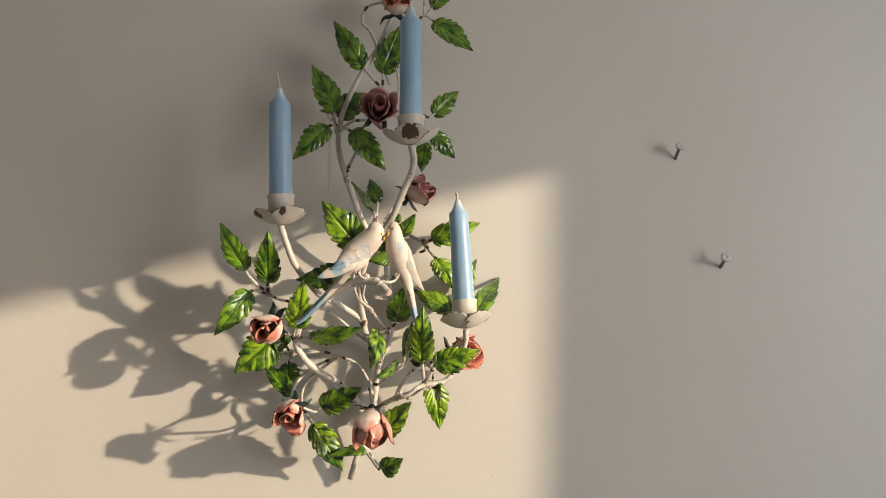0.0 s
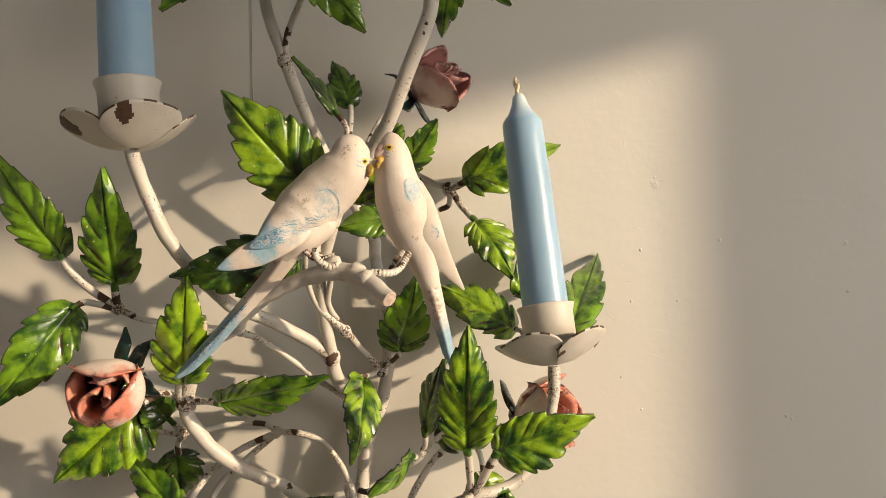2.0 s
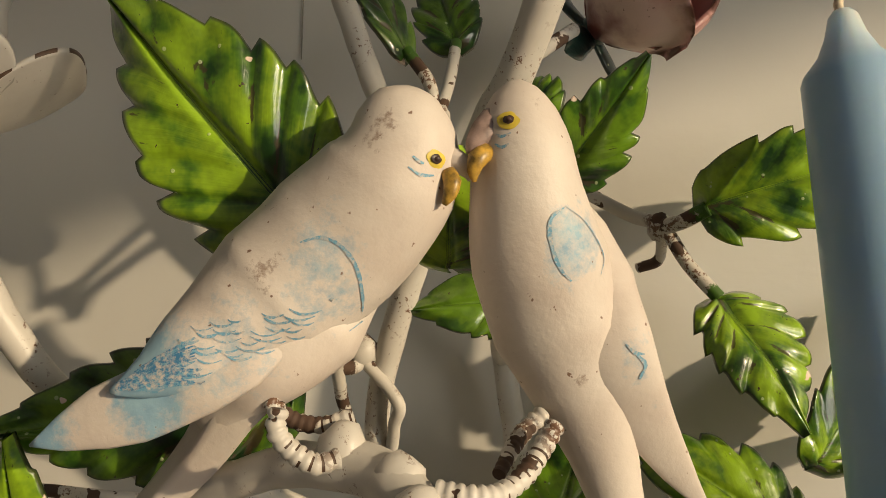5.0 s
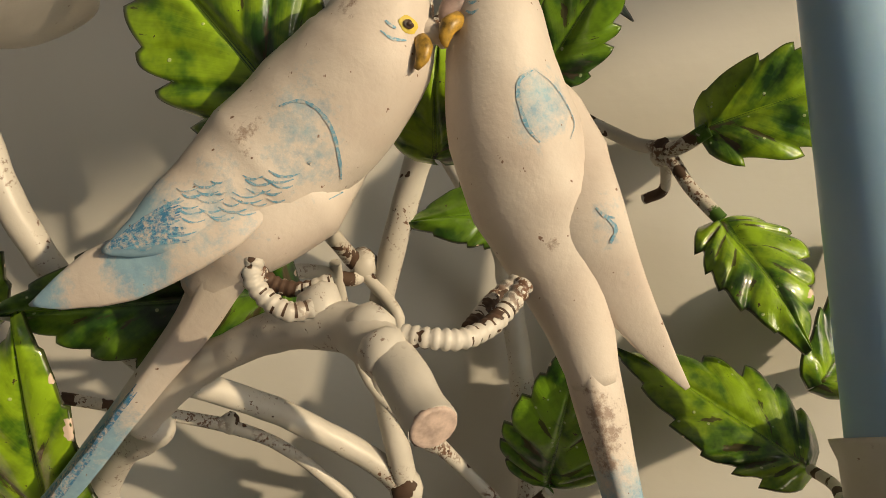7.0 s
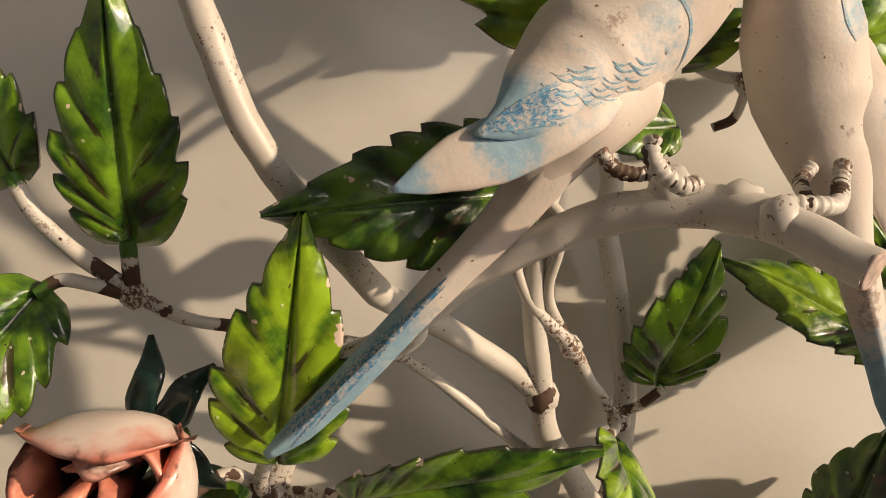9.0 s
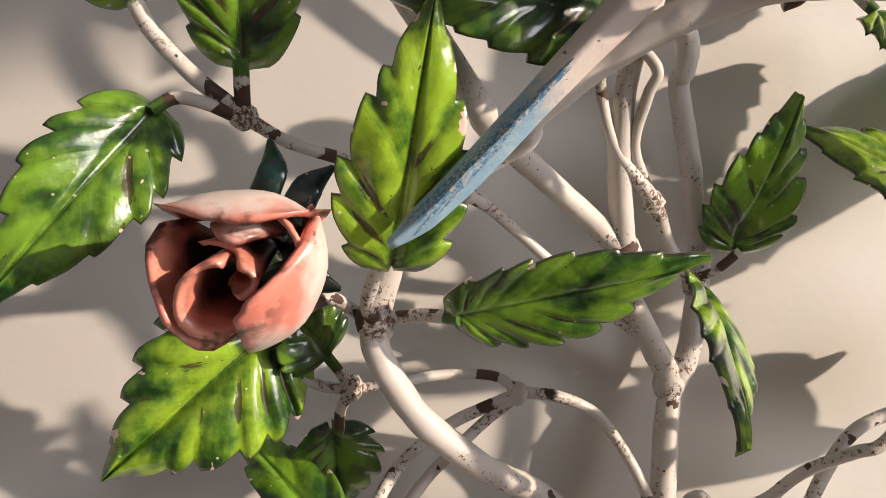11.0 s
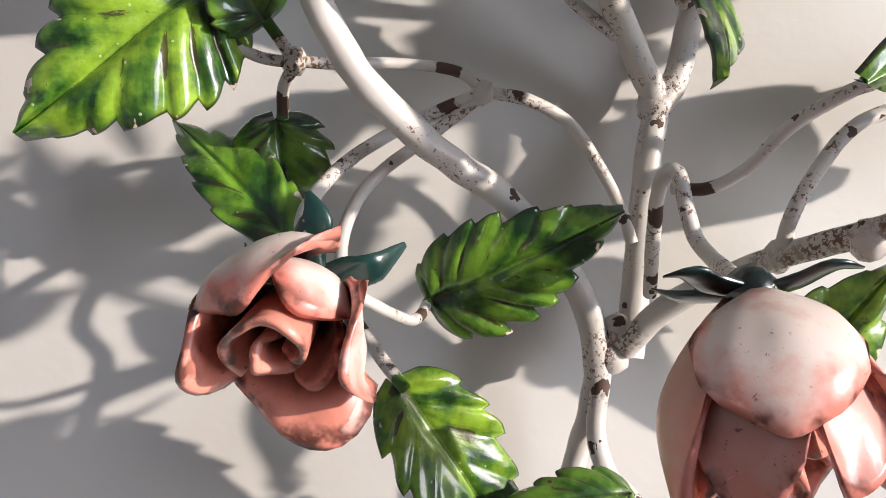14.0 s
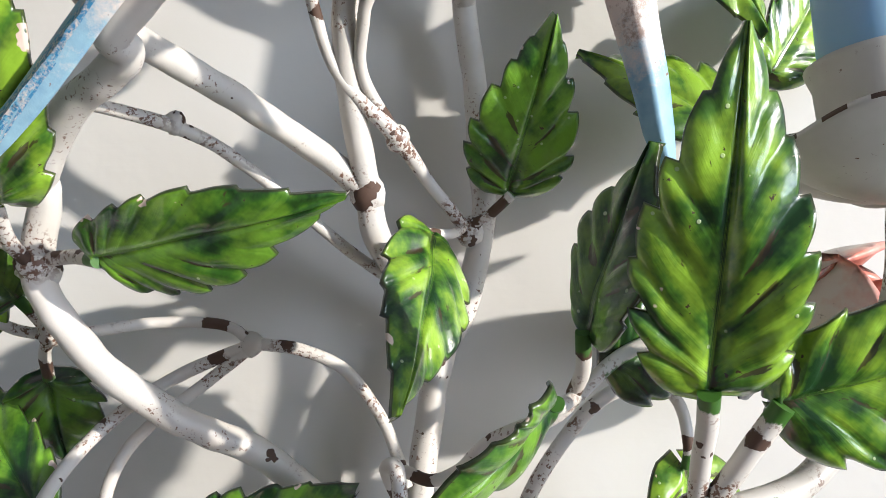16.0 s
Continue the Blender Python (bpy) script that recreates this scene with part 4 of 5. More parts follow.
leaf((-0.0162, -0.0920, 1.4557), (-0.0661, -0.1145, 1.4480), .028, -16, 0.05, .22, 11, LEAF_DARK)
leaf((-0.0193, -0.0500, 1.6850), (-0.0495, -0.0600, 1.7320), .026, 8, 0.05, .22, 9)
leaf((0.0043, -0.0500, 1.6796), (0.0242, -0.0550, 1.7308), .030, 0, 0.05, .22, 9)
leaf((-0.0420, -0.0700, 1.6312), (-0.0681, -0.0750, 1.6782), .027, 10, 0.05, .22, 9)
leaf((-0.0438, -0.0500, 1.6315), (-0.0116, -0.0450, 1.6565), .028, 20, 0.05, .22, 8, LEAF_DARK)
leaf((-0.0470, -0.0500, 1.6352), (-0.0641, -0.0450, 1.6369), .010, 40, 0.05, .22, 6, LEAF_DARK)
leaf((0.0636, -0.0750, 1.6272), (0.0874, -0.0650, 1.6545), .021, 10, 0.08, .22, 8)
leaf((0.0627, -0.0700, 1.6062), (0.0855, -0.0600, 1.5835), .020, -12, 0.08, .22, 8)
leaf((-0.0208, -0.0800, 1.6050), (0.0134, -0.0700, 1.5676), .026, -8, 0.08, .22, 10)
leaf((-0.0478, -0.0820, 1.6088), (-0.0822, -0.0860, 1.5747), .026, 8, 0.08, .22, 10)
leaf((0.0542, -0.0800, 1.5937), (0.0500, -0.0600, 1.5671), .017, -8, 0.08, .22, 8)
leaf((0.0593, -0.0500, 1.7343), (0.1016, -0.0450, 1.7056), .026, -14, 0.08, .22, 9)
leaf((0.0538, -0.0500, 1.7544), (0.0769, -0.0500, 1.7648), .020, -14, 0.08, .22, 7)
leaf((0.0027, -0.0480, 1.5378), (-0.0084, -0.0360, 1.5642), .016, 10, 0.08, .22, 7, LEAF_DARK)
leaf((-0.0020, -0.0730, 1.5276), (-0.0201, -0.0800, 1.5533), .012, 62, 0.08, .22, 7, LEAF_DARK)

# paint wears off round the joints, and near a leaf the green runs down over the end of its stem
for ob in [o for o in sconce.children if o.name.startswith(("stem", "joint"))]:
    worn = ob.data.attributes["wear"].data
    green = ob.data.attributes["green"].data if "green" in ob.data.attributes else None
    for v in ob.data.vertices:
        worn[v.index].value = math.exp(-(min((v.co - p).length for p in JOINTS) / 0.009) ** 2) * (0.5 + 0.9 * abs(noise.noise(v.co * 190)))
        if green:
            green[v.index].value = max(0.0, 1 - min((v.co - p).length for p in LEAF_BASES) / 0.0070)

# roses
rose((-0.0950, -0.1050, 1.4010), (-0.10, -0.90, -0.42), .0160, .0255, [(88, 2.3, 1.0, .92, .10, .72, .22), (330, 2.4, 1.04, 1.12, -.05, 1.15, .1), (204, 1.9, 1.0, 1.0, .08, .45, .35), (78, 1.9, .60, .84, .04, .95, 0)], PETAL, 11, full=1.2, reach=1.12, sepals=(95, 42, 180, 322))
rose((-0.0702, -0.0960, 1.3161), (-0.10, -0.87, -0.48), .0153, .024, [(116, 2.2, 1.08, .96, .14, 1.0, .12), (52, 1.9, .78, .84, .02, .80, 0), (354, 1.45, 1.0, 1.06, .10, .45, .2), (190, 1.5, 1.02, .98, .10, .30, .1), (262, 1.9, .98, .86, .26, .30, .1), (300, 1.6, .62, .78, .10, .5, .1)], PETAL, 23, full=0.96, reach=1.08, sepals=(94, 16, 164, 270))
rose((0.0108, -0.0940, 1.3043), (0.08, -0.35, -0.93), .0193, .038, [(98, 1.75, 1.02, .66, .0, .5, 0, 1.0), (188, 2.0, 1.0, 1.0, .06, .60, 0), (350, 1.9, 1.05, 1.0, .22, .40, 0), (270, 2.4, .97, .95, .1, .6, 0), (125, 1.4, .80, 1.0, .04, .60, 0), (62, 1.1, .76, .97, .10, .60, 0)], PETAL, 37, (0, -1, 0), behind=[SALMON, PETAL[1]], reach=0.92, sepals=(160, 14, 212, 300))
rose((0.0995, -0.0400, 1.3785), (0.75, -0.45, 0.15), .0185, .030, [(90, 2.2, 1.0, .95, .16, .5), (180, 2.2, 1.0, 1.0, .14, .4), (275, 2.2, 1.0, .95, .2, .4), (0, 2.2, .97, 1.0, .16, .5), (45, 2.1, .64, .85, .1, .5), (200, 2.1, .6, .82, .1, .5)], PETAL, 41)
rose((0.0468, -0.0420, 1.5506), (0.80, -0.40, 0.45), .0155, .029, [(90, 2.5, 1.0, .95, .08, .7), (215, 2.4, 1.03, .90, .16, .55), (330, 2.4, 1.0, 1.0, .06, .7), (30, 2.1, .62, .92, .06, .6)], PETAL_DUSKY, 53)
rose((0.0055, -0.0800, 1.6305), (0.10, -0.92, 0.25), .0175, .024, [(100, 1.9, 1.0, .95, .18, .4), (20, 1.8, 1.03, .90, .25, .25), (310, 1.8, 1.0, .92, .2, .3), (230, 1.9, 1.03, .95, .18, .35), (165, 1.8, .98, .95, .2, .35), (60, 2.1, .66, .86, .12, .5), (200, 2.1, .64, .84, .1, .5), (320, 2.0, .6, .82, .1, .5)], PETAL_DUSKY, 67)
rose((0.0179, -0.0550, 1.7547), (0.05, -0.75, 0.55), .0180, .026, [(90, 2.3, 1.0, .95, .16, .5), (180, 2.2, 1.0, 1.0, .14, .5), (275, 2.2, 1.0, .95, .2, .5), (0, 2.2, .97, 1.0, .16, .5)], PETAL, 71)

# cups and candles
candle_cup((-0.0831, -0.1120, 1.5030), (-0.0856, -0.1120, 1.5324), [(0.55, 0.70, 1.1, .0050), (1.85, 0.70, 1.05, .0032)], 0.6)
candle_cup((0.0439, -0.1200, 1.5836), (0.0425, -0.1200, 1.6118), [(1.6, 0.42, 1.02, .0085)], 0.05)
# the patch here is the dark notch between two front petals, coloured on
candle_cup((0.1012, -0.0660, 1.4046), (0.0981, -0.0620, 1.4331), [(1.68, 0.62, 0.80, .0022)], 0.9)
candle((-0.0856, -0.1120, 1.5324), (-0.0908, -0.1120, 1.6258), .0115, .0105, [(0, 0, 0), (.0004, 0, .006), (.0012, 0, .011), (.0022, 0, .017)], "pale blue wax candle with a long straight wick, unlit")
candle((0.0425, -0.1200, 1.6118), (0.0396, -0.1200, 1.7086), .0113, .0105, [(0, 0, 0), (.0003, 0, .004), (.0008, 0, .008)], "pale blue wax candle, unlit, tall in its cup")
candle((0.0981, -0.0620, 1.4331), (0.0897, -0.0520, 1.5257), .0112, .0100, [(0, 0, 0), (.0006, 0, .003), (-.0004, 0, .006), (.0010, .0004, .008), (.0004, 0, .0105)], "pale blue wax candle with a short frayed wick, leaning", 9)


# the two birds
def ring_loft(bm, stations, mat, tint, sides=24, depth=0.9, toward=(0, -1, 0), lumps=0.03, keel=0.0):
    """Stations of place, half width, tint; sections stand square to the line."""
    pts = [Vector(s[0]) for s in stations]
    place, size = spline(pts, [s[1] for s in stations], 0.0016)
    _, paint = spline(pts, [s[2] for s in stations], 0.0016)
    _, deep = spline(pts, [s[3] if len(s) > 3 else depth for s in stations], 0.0016)
    rows = []
    for i, p in enumerate(place):
        way = (place[min(i + 1, len(place) - 1)] - place[max(i - 1, 0)]).normalized()
        y = Vector(toward)
        y = (y - way * y.dot(way)).normalized()
        x = y.cross(way)
        row = []
        for k in range(sides):
            a = 2 * math.pi * k / sides
            d = x * math.cos(a) + y * math.sin(a) * deep[i]
            r = size[i] * (1 + lumps * noise.noise((p + d * size[i]) * 120)) / (abs(math.cos(a)) + abs(math.sin(a))) ** keel
            v = bm.verts.new(p + d * r)
            v[tint] = paint[i]
            row.append(v)
        rows.append(row)
    grid_faces(bm, rows, True, mat)
    bm.faces.new(list(reversed(rows[0]))).material_index = mat
    bm.faces.new(rows[-1]).material_index = mat


def bird(body, tail, wings, beak_top, beak_low, eye, strokes, legs, spots, washes, scales=None, streaks=None, cere=0):
    bm = bmesh.new()
    tint, rub = bm.verts.layers.float.new("tint"), bm.verts.layers.float.new("rub")
    ring_loft(bm, body, 0, tint, 32, 0.92)
    ring_loft(bm, tail, 0, tint, 24, 0.75, keel=0.75)
    for w in wings:
        ring_loft(bm, w, 0, tint, 18, 0.30)
    for place, size in spots:
        c = Vector(place)
        for v in bm.verts:
            v[rub] = max(v[rub], 0.78 * max(0, 1 - (v.co - c).length / size / (1 + 0.6 * noise.noise(v.co * 260))))
    for place, size, amount in washes:
        c = Vector(place)
        for v in bm.verts:
            d = v.co - c
            v[tint] = max(v[tint], amount * max(0, 1 - (d.x ** 2 + d.z ** 2 * 0.45 + d.y ** 2 * 0.3) ** 0.5 / size) ** 0.5)
    from mathutils.bvhtree import BVHTree
    bm.normal_update()
    tree = BVHTree.FromBMesh(bm)

    def skin(p, lift):
        hit = tree.ray_cast(Vector((p[0], -0.4, p[2])), Vector((0, 1, 0)))
        if not hit[0] or hit[1].y > -0.25:
            hit = tree.find_nearest(Vector(p))
        return hit[0] + hit[1] * lift, hit[1]

    def ribbon(pts, half, mat):
        place, size = spline(pts, half, 0.0006)
        rows = []
        for i, p in enumerate(place):
            got = skin(p, 0.00012)
            way = (place[min(i + 1, len(place) - 1)] - place[max(i - 1, 0)]).normalized()
            across = got[1].cross(way).normalized()
            w = size[i] * (0.3 + 0.7 * math.sin(math.pi * min(1, (i + 0.5) / len(place)))) * (0.8 + 0.5 * noise.noise(p * 900))
            rows.append([bm.verts.new(got[0] + across * w), bm.verts.new(got[0] - across * w)])
        grid_faces(bm, rows, False, mat)

    for pts, half in strokes:
        ribbon(pts, half, 1)
    rng = random.Random(5)
    if scales:
        o, x, y = (Vector(p) for p in scales)
        for i in range(7):
            for j in range(6):
                if rng.random() < 0.18:
                    continue
                c = o + (x - o) * (i + 0.5 * (j % 2) + rng.uniform(-0.2, 0.2)) / 6.5 + (y - o) * (j + rng.uniform(-0.25, 0.25)) / 5.5 * (0.55 + 0.08 * i)
                w = 0.0013 * rng.uniform(0.6, 1.2)
                ribbon([c + Vector((-w * 1.3, 0, w * 0.35)), c + Vector((-w * 0.5, 0, -w * 0.1)), c + Vector((w * 0.5, 0, -w * 0.05)), c + Vector((w * 1.4, 0, w * 0.35))], rng.uniform(0.00016, 0.00028), 1)
    if streaks:
        for count, *corners in streaks:
            o, x, y = (Vector(p) for p in corners)
            for i in range(count):
                end = x.lerp(y, rng.random())
                start = o.lerp(end, rng.uniform(0.0, 0.45)) + Vector((0, 0, rng.uniform(-0.0007, 0.0007)))
                stop = o.lerp(end, rng.uniform(0.5, 1.0))
                ribbon([start, start.lerp(stop, 0.5) + Vector((0, 0, 0.0003)), stop], rng.uniform(0.00022, 0.0005), 7 if i % 3 else 1)
    c, r = eye
    got = skin(c, 0.0)
    for k, (size, mat, lift) in enumerate(((r, 2, 0.0002), (r * 0.52, 4, 0.0005), (r * 0.30, 4, 0.0009))):
        side = Vector((1, 0, -0.25))
        side = (side - got[1] * side.dot(got[1])).normalized()
        other = got[1].cross(side)
        hub = bm.verts.new(got[0] + got[1] * (lift + 0.0003))
        ring = [bm.verts.new(got[0] + got[1] * lift * (0.2 if k == 0 else 0.8) + (side * math.cos(a) * 1.3 + other * math.sin(a)) * size * (1 + 0.22 * noise.noise(Vector((math.cos(a) * 1.4, math.sin(a) * 1.4, k + c[0] * 90))))) for a in [2 * math.pi * j / 20 for j in range(20)]]
        for j in range(20):
            bm.faces.new([hub, ring[j], ring[(j + 1) % 20]]).material_index = mat
    for stations, mat in ((beak_top, cere), (beak_low, 3)):
        known = set(bm.verts)
        ring_loft(bm, stations, mat, tint, 14, 0.85)
        for v in set(bm.verts) - known:
            v[rub] = 0.42
    for pts, r in legs:
        place, size = spline(pts, r, 0.00035)
        for i in range(len(size)):
            size[i] *= 0.74 + 0.34 * abs(math.sin(i * 0.8)) ** 0.5 + 0.08 * noise.noise(place[i] * 500)
        first = len(bm.faces)
        sweep(bm, place, size, 12, 0.1, 6)
        bm.faces.ensure_lookup_table()
        for i in range(len(place) - 1):
            if abs(math.sin(i * 0.8 + 0.4)) < 0.2:
                for k in range(12):
                    if noise.noise(place[i] * 300 + Vector((k * 0.35, 0, 0))) > -0.05:
                        bm.faces[first + i * 12 + k].material_index = 8
    bmesh.ops.recalc_face_normals(bm, faces=bm.faces)
    return part("bird_figurine", bm, [BIRD, BLUE, YELLOW, OCHRE, BROWN, MAUVE, LEG, DEEP_BLUE, CHIPPED], sconce, "cream painted budgerigar figurine with blue brushed wings and tail")


K = 0.0001040
bird([((0.0118, -0.1165, 1.5070), .0018, 0), ((0.0116, -0.1165, 1.5057), .0048, 0), ((0.0111, -0.1165, 1.5025), .0073, 0), ((0.0108, -0.1160, 1.4984), .0091, 0), ((0.0090, -0.1150, 1.4938), .0110, 0), ((0.0056, -0.1142, 1.4896), .0116, 0),
      ((-0.0006, -0.1130, 1.4837), .0126, 0), ((-0.0098, -0.1140, 1.4749), .0122, .05, .95), ((-0.0157, -0.1178, 1.4690), .0096, .05, .95), ((-0.0201, -0.1225, 1.4648), .0068, .12, .80), ((-0.0242, -0.1255, 1.4618), .0036, .2, .60), ((-0.0274, -0.1268, 1.4601), .0016, .3, .50), ((-0.0294, -0.1275, 1.4594), .0004, .3, .4)],
     [((-0.0101, -0.1160, 1.4639), .0060, 0), ((-0.0167, -0.1140, 1.4566), .0050, 0), ((-0.0236, -0.1110, 1.4482), .0042, 0), ((-0.0317, -0.1085, 1.4399), .0035, .2), ((-0.0411, -0.1055, 1.4304), .0032, .5), ((-0.0531, -0.1020, 1.4181), .0031, .8), ((-0.0620, -0.1000, 1.4097), .0027, .9), ((-0.0687, -0.0990, 1.4044), .0010, .95)],
     [[((-0.0429, -0.1272, 1.4505), .0002, .5, .3), ((-0.0380, -0.1265, 1.4525), .0027, .42, .24), ((-0.0321, -0.1257, 1.4551), .0048, .12, .24), ((-0.0266, -0.1248, 1.4572), .0056, 0, .26), ((-0.0222, -0.1240, 1.4590), .0054, 0, .3), ((-0.0160, -0.1236, 1.4618), .0052, 0, .32), ((-0.0100, -0.1222, 1.4648), .0042, 0, .34), ((-0.0045, -0.1200, 1.4676), .0012, 0, .3)],
      [((-0.0008, -0.1067, 1.4802), .0080, 0, .9), ((-0.0063, -0.1112, 1.4720), .0112, 0, .9), ((-0.0116, -0.1145, 1.4647), .0090, 0, .88), ((-0.0168, -0.1140, 1.4590), .0058, 0, .85), ((-0.0213, -0.1125, 1.4540), .0040, 0, .8)]],
     [((0.0184, -0.1165, 1.4960), .0020, 0), ((0.0203, -0.1170, 1.4950), .0017, 0), ((0.0216, -0.1172, 1.4936), .0011, 0), ((0.0219, -0.1172, 1.4924), .0004, 0)],
     [((0.0188, -0.1190, 1.4934), .0012, 0), ((0.0197, -0.1196, 1.4918), .0014, 0), ((0.0194, -0.1198, 1.4899), .0011, 0), ((0.0186, -0.1198, 1.4884), .0004, 0)],
     ((0.0174, -0.1240, 1.4950), .0013),
     [([(-0.0015, -0.1240, 1.4822), (0.0015, -0.1240, 1.4830), (0.0042, -0.1235, 1.4820), (0.0060, -0.1230, 1.4796), (0.0064, -0.1230, 1.4768), (0.0058, -0.1235, 1.4738), (0.0042, -0.1240, 1.4710), (0.0030, -0.1240, 1.4694)], .00042),
      ([(0.0140, -0.1240, 1.4934), (0.0156, -0.1240, 1.4924), (0.0172, -0.1240, 1.4926)], .0003), ([(0.0146, -0.1240, 1.4950), (0.0154, -0.1240, 1.4943), (0.0160, -0.1240, 1.4941)], .0003)],
     [([(-0.0020, -0.1280, 1.4587), (-0.0022, -0.1280, 1.4558), (-0.0003, -0.1270, 1.4530), (0.0029, -0.1260, 1.4511), (0.0057, -0.1240, 1.4517)], .0015),
      ([(-0.0086, -0.1180, 1.4586), (-0.0054, -0.1160, 1.4556), (-0.0010, -0.1150, 1.4548), (0.0039, -0.1140, 1.4563)], .0013)],
     [((-0.0059, -0.1278, 1.4773), .010), ((-0.0081, -0.1291, 1.4737), .007), ((0.0103, -0.1260, 1.4990), .008), ((-0.0141, -0.1280, 1.4584), .005), ((-0.0257, -0.1240, 1.4515), .004)],
     [((0.0016, -0.1250, 1.4775), .011, .56), ((-0.0110, -0.1294, 1.4660), .014, .52), ((-0.0240, -0.1250, 1.4618), .009, .95), ((-0.0399, -0.1265, 1.4519), .007, .72), ((-0.0440, -0.1060, 1.4272), .010, .8), ((-0.0549, -0.1030, 1.4162), .012, 1.2), ((-0.0641, -0.1000, 1.4078), .010, 1.2)],
     ((-0.0010, -0.1273, 1.4722), (-0.0165, -0.1284, 1.4690), (-0.0070, -0.1300, 1.4625)), [(110, (-0.0285, -0.1300, 1.4600), (-0.0160, -0.1294, 1.4682), (-0.0150, -0.1300, 1.4610)), (40, (-0.0341, -0.1120, 1.4372), (-0.0678, -0.1030, 1.4078), (-0.0632, -0.1030, 1.4052))])
bird([((0.0273, -0.1130, 1.5085), .0012, 0), ((0.0276, -0.1130, 1.5068), 34 * K, 0), ((0.0281, -0.1130, 1.5035), 56 * K, 0), ((0.0287, -0.1120, 1.4986), 72 * K, 0), ((0.0292, -0.1100, 1.4916), 86 * K, 0),
      ((0.0309, -0.1065, 1.4819), 105 * K, 0), ((0.0342, -0.1018, 1.4712), 104 * K, 0), ((0.0380, -0.0990, 1.4607), 80 * K, 0), ((0.0411, -0.0970, 1.4512), 56 * K, .05), ((0.0439, -0.0950, 1.4415), 40 * K, .1)],
     [((0.0392, -0.0975, 1.4588), .0034, 0), ((0.0414, -0.0968, 1.4515), .0049, 0), ((0.0444, -0.0960, 1.4393), 42 * K, .12), ((0.0465, -0.0950, 1.4309), 36 * K, .35), ((0.0491, -0.0940, 1.4213), 30 * K, .7), ((0.0508, -0.0930, 1.4137), .0026, .9), ((0.0526, -0.0920, 1.4076), .0014, .95)],
     [[((0.0321, -0.1010, 1.4902), .0052, .1, .7), ((0.0345, -0.1024, 1.4850), .0074, .1, .6), ((0.0380, -0.1035, 1.4767), .0084, .15, .5), ((0.0425, -0.1052, 1.4674), .0068, .3, .45), ((0.0474, -0.1000, 1.4577), .0048, .2, .34), ((0.0530, -0.0940, 1.4485), .0028, .1, .28), ((0.0585, -0.0893, 1.4412), .0005, 0, .3)]],
     [((0.0250, -0.1150, 1.5016), 27 * K, 0), ((0.0235, -0.1165, 1.4997), 22 * K, 0), ((0.0223, -0.1175, 1.4978), 14 * K, 0), ((0.0216, -0.1178, 1.4963), 4 * K, 0)],
     [((0.0243, -0.1170, 1.4969), 14 * K, 0), ((0.0231, -0.1185, 1.4954), 15 * K, 0), ((0.0226, -0.1185, 1.4935), 10 * K, 0), ((0.0228, -0.1185, 1.4920), 3 * K, 0)],
     ((0.0276, -0.1210, 1.5011), .0013),
     [([(0.0357, -0.1180, 1.4887), (0.0339, -0.1181, 1.4869), (0.0339, -0.1177, 1.4837), (0.0351, -0.1171, 1.4800), (0.0368, -0.1168, 1.4780)], .00042),
      ([(0.0357, -0.1180, 1.4889), (0.0386, -0.1181, 1.4868), (0.0411, -0.1175, 1.4824), (0.0408, -0.1171, 1.4792)], .00015),
      ([(0.0463, -0.1102, 1.4675), (0.0476, -0.1100, 1.4659), (0.0467, -0.1100, 1.4638)], .0005), ([(0.0447, -0.1105, 1.4690), (0.0459, -0.1102, 1.4678), (0.0474, -0.1103, 1.4676)], .0003),
      ([(0.0257, -0.1230, 1.4991), (0.0267, -0.1230, 1.4987), (0.0280, -0.1230, 1.4992)], .0003), ([(0.0256, -0.1230, 1.4977), (0.0268, -0.1230, 1.4971), (0.0277, -0.1230, 1.4976)], .0003)],
     [([(0.0349, -0.1120, 1.4571), (0.0333, -0.1140, 1.4539), (0.0311, -0.1180, 1.4503), (0.0282, -0.1220, 1.4483), (0.0245, -0.1240, 1.4482), (0.0200, -0.1240, 1.4485)], .0015),
      ([(0.0324, -0.1050, 1.4577), (0.0290, -0.1080, 1.4542), (0.0272, -0.1160, 1.4498)], [.0015, .0014, .0010])],
     [((0.0401, -0.1165, 1.4761), .004), ((0.0322, -0.1180, 1.5044), .005), ((0.0385, -0.1100, 1.4629), .006), ((0.0448, -0.1000, 1.4363), .012), ((0.0471, -0.0990, 1.4293), .010)],
     [((0.0374, -0.1177, 1.4833), .0070, .72), ((0.0466, -0.1081, 1.4667), .006, .5), ((0.0498, -0.1040, 1.4590), .005, .4)], cere=5)

# fixings and marks on the wall
def screw(base, head, r, name, label):
    base, head = Vector(base), Vector(head)
    way = (head - base).normalized()
    bm = bmesh.new()
    sweep(bm, [base - way * 0.004, base.lerp(head, 0.5), head], [r * 0.42] * 3, 10)
    axes = Matrix.Translation(head) @ frame_along(way, (0, 0, 1))
    lathe(bm, [(r * 0.42, -0.0016), (r * 1.2, -0.0006), (r * 1.25, 0.0), (r * 1.2, 0.0006), (r * 0.28, 0.0007), (r * 0.2, 0.0002), (0.0001, 0.0)], axes, 20)
    for f in bm.faces:
        if (f.calc_center_median() - head).length < r * 1.15:
            f.material_index = 1
    ob = finish(name, bm, [STEEL, SCREW_HEAD])
    tagged(ob, label, "screw", "screws in the wall")
    return ob


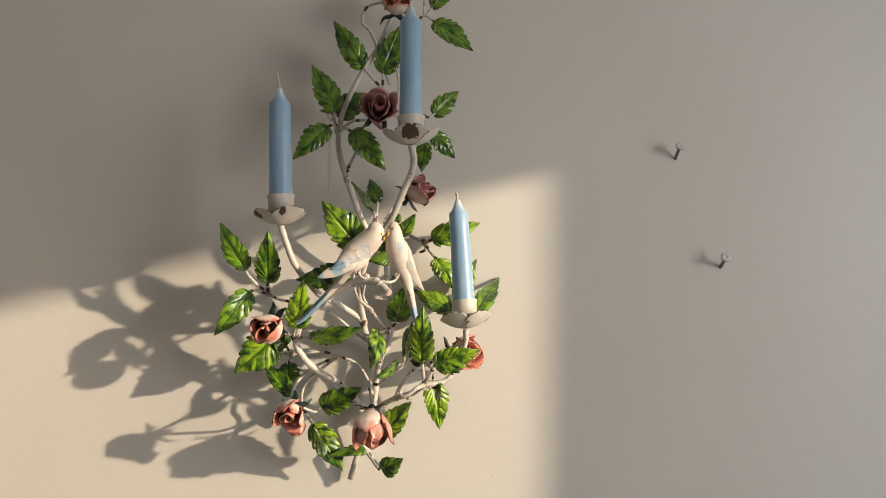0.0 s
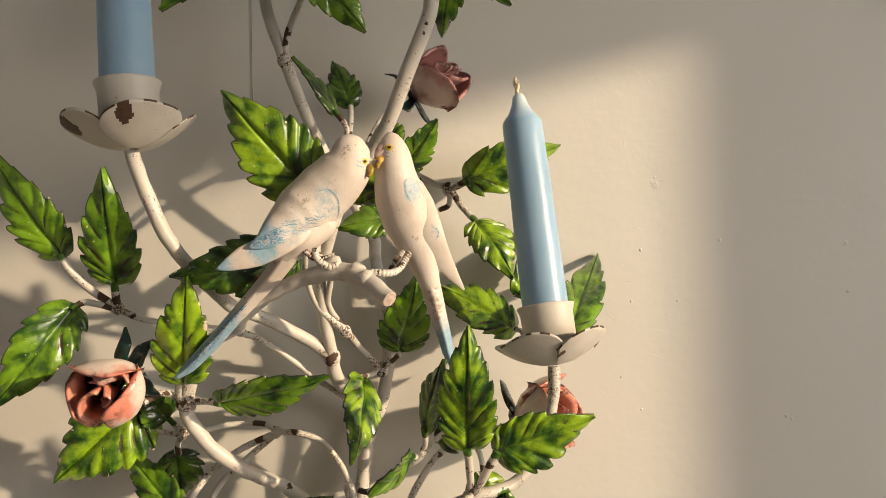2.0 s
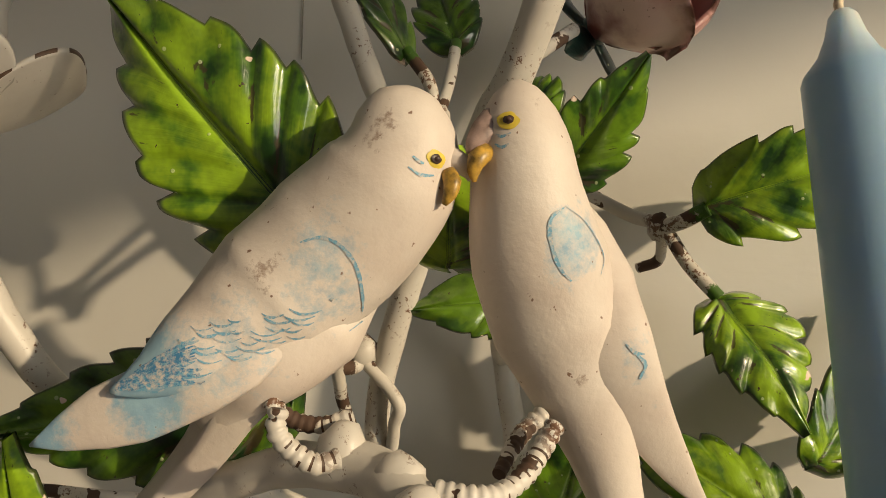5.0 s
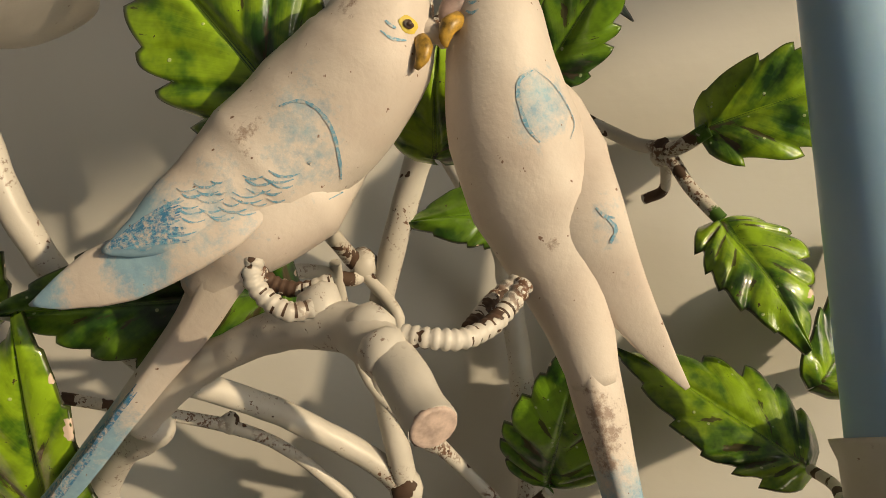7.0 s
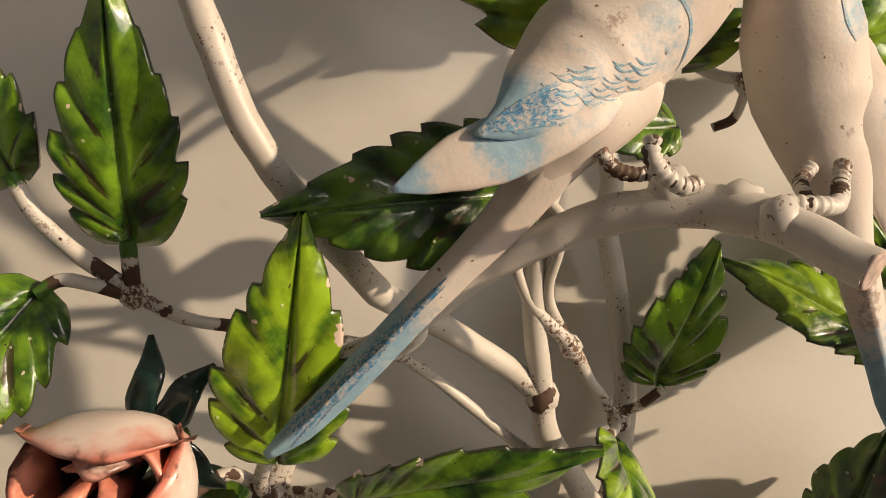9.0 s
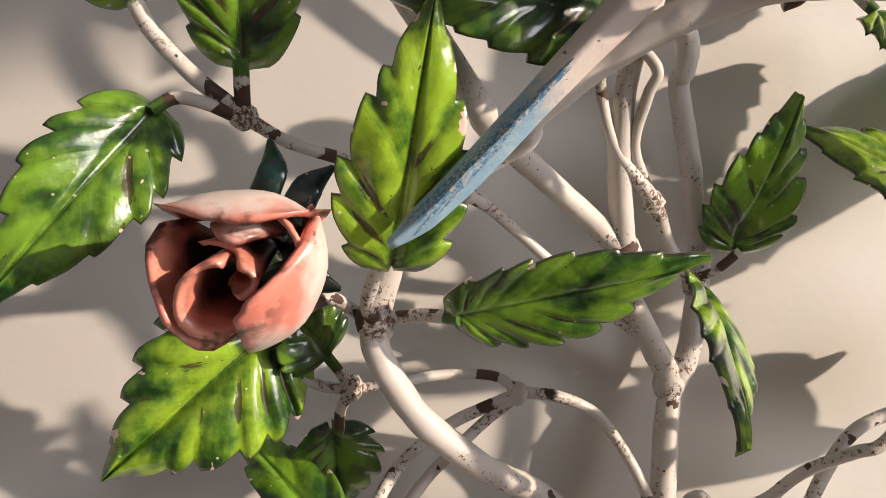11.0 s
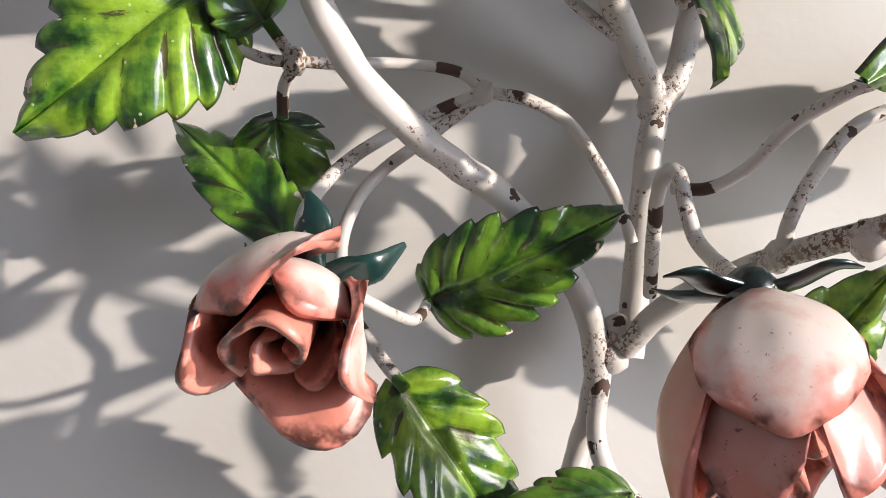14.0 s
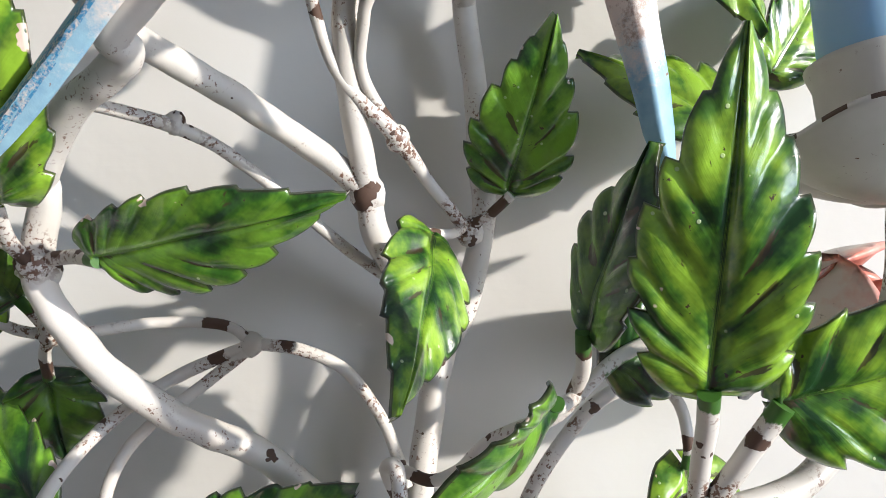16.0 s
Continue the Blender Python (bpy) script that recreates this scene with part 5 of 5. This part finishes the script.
screw((0.3293, 0.0000, 1.5991), (0.3304, -0.0180, 1.6093), .0042, "wall_screw", "painted steel screw standing out of the plaster wall")
screw((0.3788, 0.0000, 1.4787), (0.3788, -0.0200, 1.4879), .0046, "wall_screw", "painted steel screw with a wide flat head in the wall")
screw((-0.0589, 0.0000, 1.6377), (-0.0561, -0.0220, 1.6373), .0042, "wall_screw", "painted steel screw behind the sconce's top joint")
bm = bmesh.new()
sweep(bm, [Vector(p) for p in ((-0.0606, -0.0040, 1.6387), (-0.0604, -0.0006, 1.6084), (-0.0600, -0.0006, 1.5784), (-0.0596, -0.0006, 1.5525))], [.0002] * 4, 6)
tagged(finish("thread", bm, THREAD), "thin grey thread hanging from a screw on the wall", "thread")


def lump(p, r, h, seed):
    """A low paint blister on the plaster."""
    rng = random.Random(seed)
    bm = bmesh.new()
    rows = []
    for i in range(6):
        s = i / 5
        row = []
        for k in range(18):
            a = 2 * math.pi * k / 18
            q = r * s * (1 + 0.25 * noise.noise(Vector((math.cos(a), math.sin(a), seed * 3.1))))
            row.append(bm.verts.new((p[0] + q * math.cos(a), 0.0004 - h * (1 - s * s) ** 1.5 * (1 + 0.7 * noise.noise(Vector((q * math.cos(a), seed * 0.01, q * math.sin(a))) * 900)), p[2] + q * math.sin(a))))
        rows.append(row)
    grid_faces(bm, rows[1:], True)
    bm.faces.new(rows[1])
    bmesh.ops.delete(bm, geom=rows[0], context="VERTS")
    bmesh.ops.recalc_face_normals(bm, faces=bm.faces)
    return part("paint_blister", bm, WALL, wall_north)


for n, (p, r, h) in enumerate([((0.1700, -0.0002, 1.5000), .0048, .0006), ((0.2410, 0.0000, 1.3679), .0016, .0012), ((0.2986, 0.0001, 1.3750), .0018, .0012), ((0.4247, -0.0000, 1.3076), .0018, .0012), ((0.1679, -0.0005, 1.5591), .0013, .0009), ((0.2220, -0.0000, 1.4751), .0022, .0008), ((0.2756, 0.0001, 1.4650), .0026, .0010),
                               ((0.1330, 0.0000, 1.2445), .0028, .0014), ((0.4166, 0.0000, 1.3479), .0018, .0010), ((0.3511, 0.0000, 1.2439), .0022, .0012), ((0.2752, 0.0000, 1.4719), .0014, .0008),
                               ((-0.4066, -0.0000, 1.4510), .0022, .0012), ((-0.3877, 0.0000, 1.3436), .0018, .0010), ((0.0674, 0.0000, 1.5706), .0018, .0008), ((0.2623, 0.0000, 1.7538), .0022, .0010), ((0.2209, 0.0000, 1.4832), .0012, .0008)]):
    lump(p, r, h * (1.1 if n == 0 else 0.65), n)

crumb = random.Random(12)
for n, (x, z, r) in enumerate([(0.2050, 1.4680, .0016), (0.1600, 1.4630, .0015), (0.2760, 1.4380, .0020), (0.1540, 1.4340, .0014), (0.1800, 1.4340, .0010), (0.1470, 1.3920, .0009),
                               (0.1580, 1.3740, .0012), (0.2380, 1.3690, .0018), (0.2290, 1.3480, .0008)]):
    lump((x, 0.0, z), r, 0.0008, 40 + n)
# the crumbly middle of the large blister
for n in range(9):
    a, d = crumb.uniform(0, 6.3), crumb.uniform(0.0, 0.0042)
    lump((0.1700 + d * math.cos(a), 0.0, 1.5010 + d * math.sin(a)), crumb.uniform(0.0006, 0.0014), 0.0007, 60 + n)


def scratch(a, b, r):
    """A thin ridge left in the paint."""
    a, b = Vector((a[0], 0.0, a[1])), Vector((b[0], 0.0, b[1]))
    place, size = spline([a, a.lerp(b, 0.4) + Vector((0, 0, 0.0004)), b], [r * 0.4, r, r * 0.3], 0.0008)
    bm = bmesh.new()
    sweep(bm, place, size, 8, 0.4)
    return part("paint_ridge", bm, WALL, wall_north)


for a, b, r in [((0.155, 1.4770), (0.164, 1.4720), .00018), ((0.140, 1.4270), (0.145, 1.4230), .00020), ((0.166, 1.4180), (0.176, 1.4150), .00016), ((0.171, 1.4280), (0.178, 1.4240), .00014),
                ((0.150, 1.4460), (0.156, 1.4440), .00014), ((0.163, 1.4050), (0.176, 1.3990), .00016), ((0.131, 1.3850), (0.142, 1.3820), .00014), ((0.152, 1.5300), (0.153, 1.5180), .00013)]:
    scratch(a, b, r)
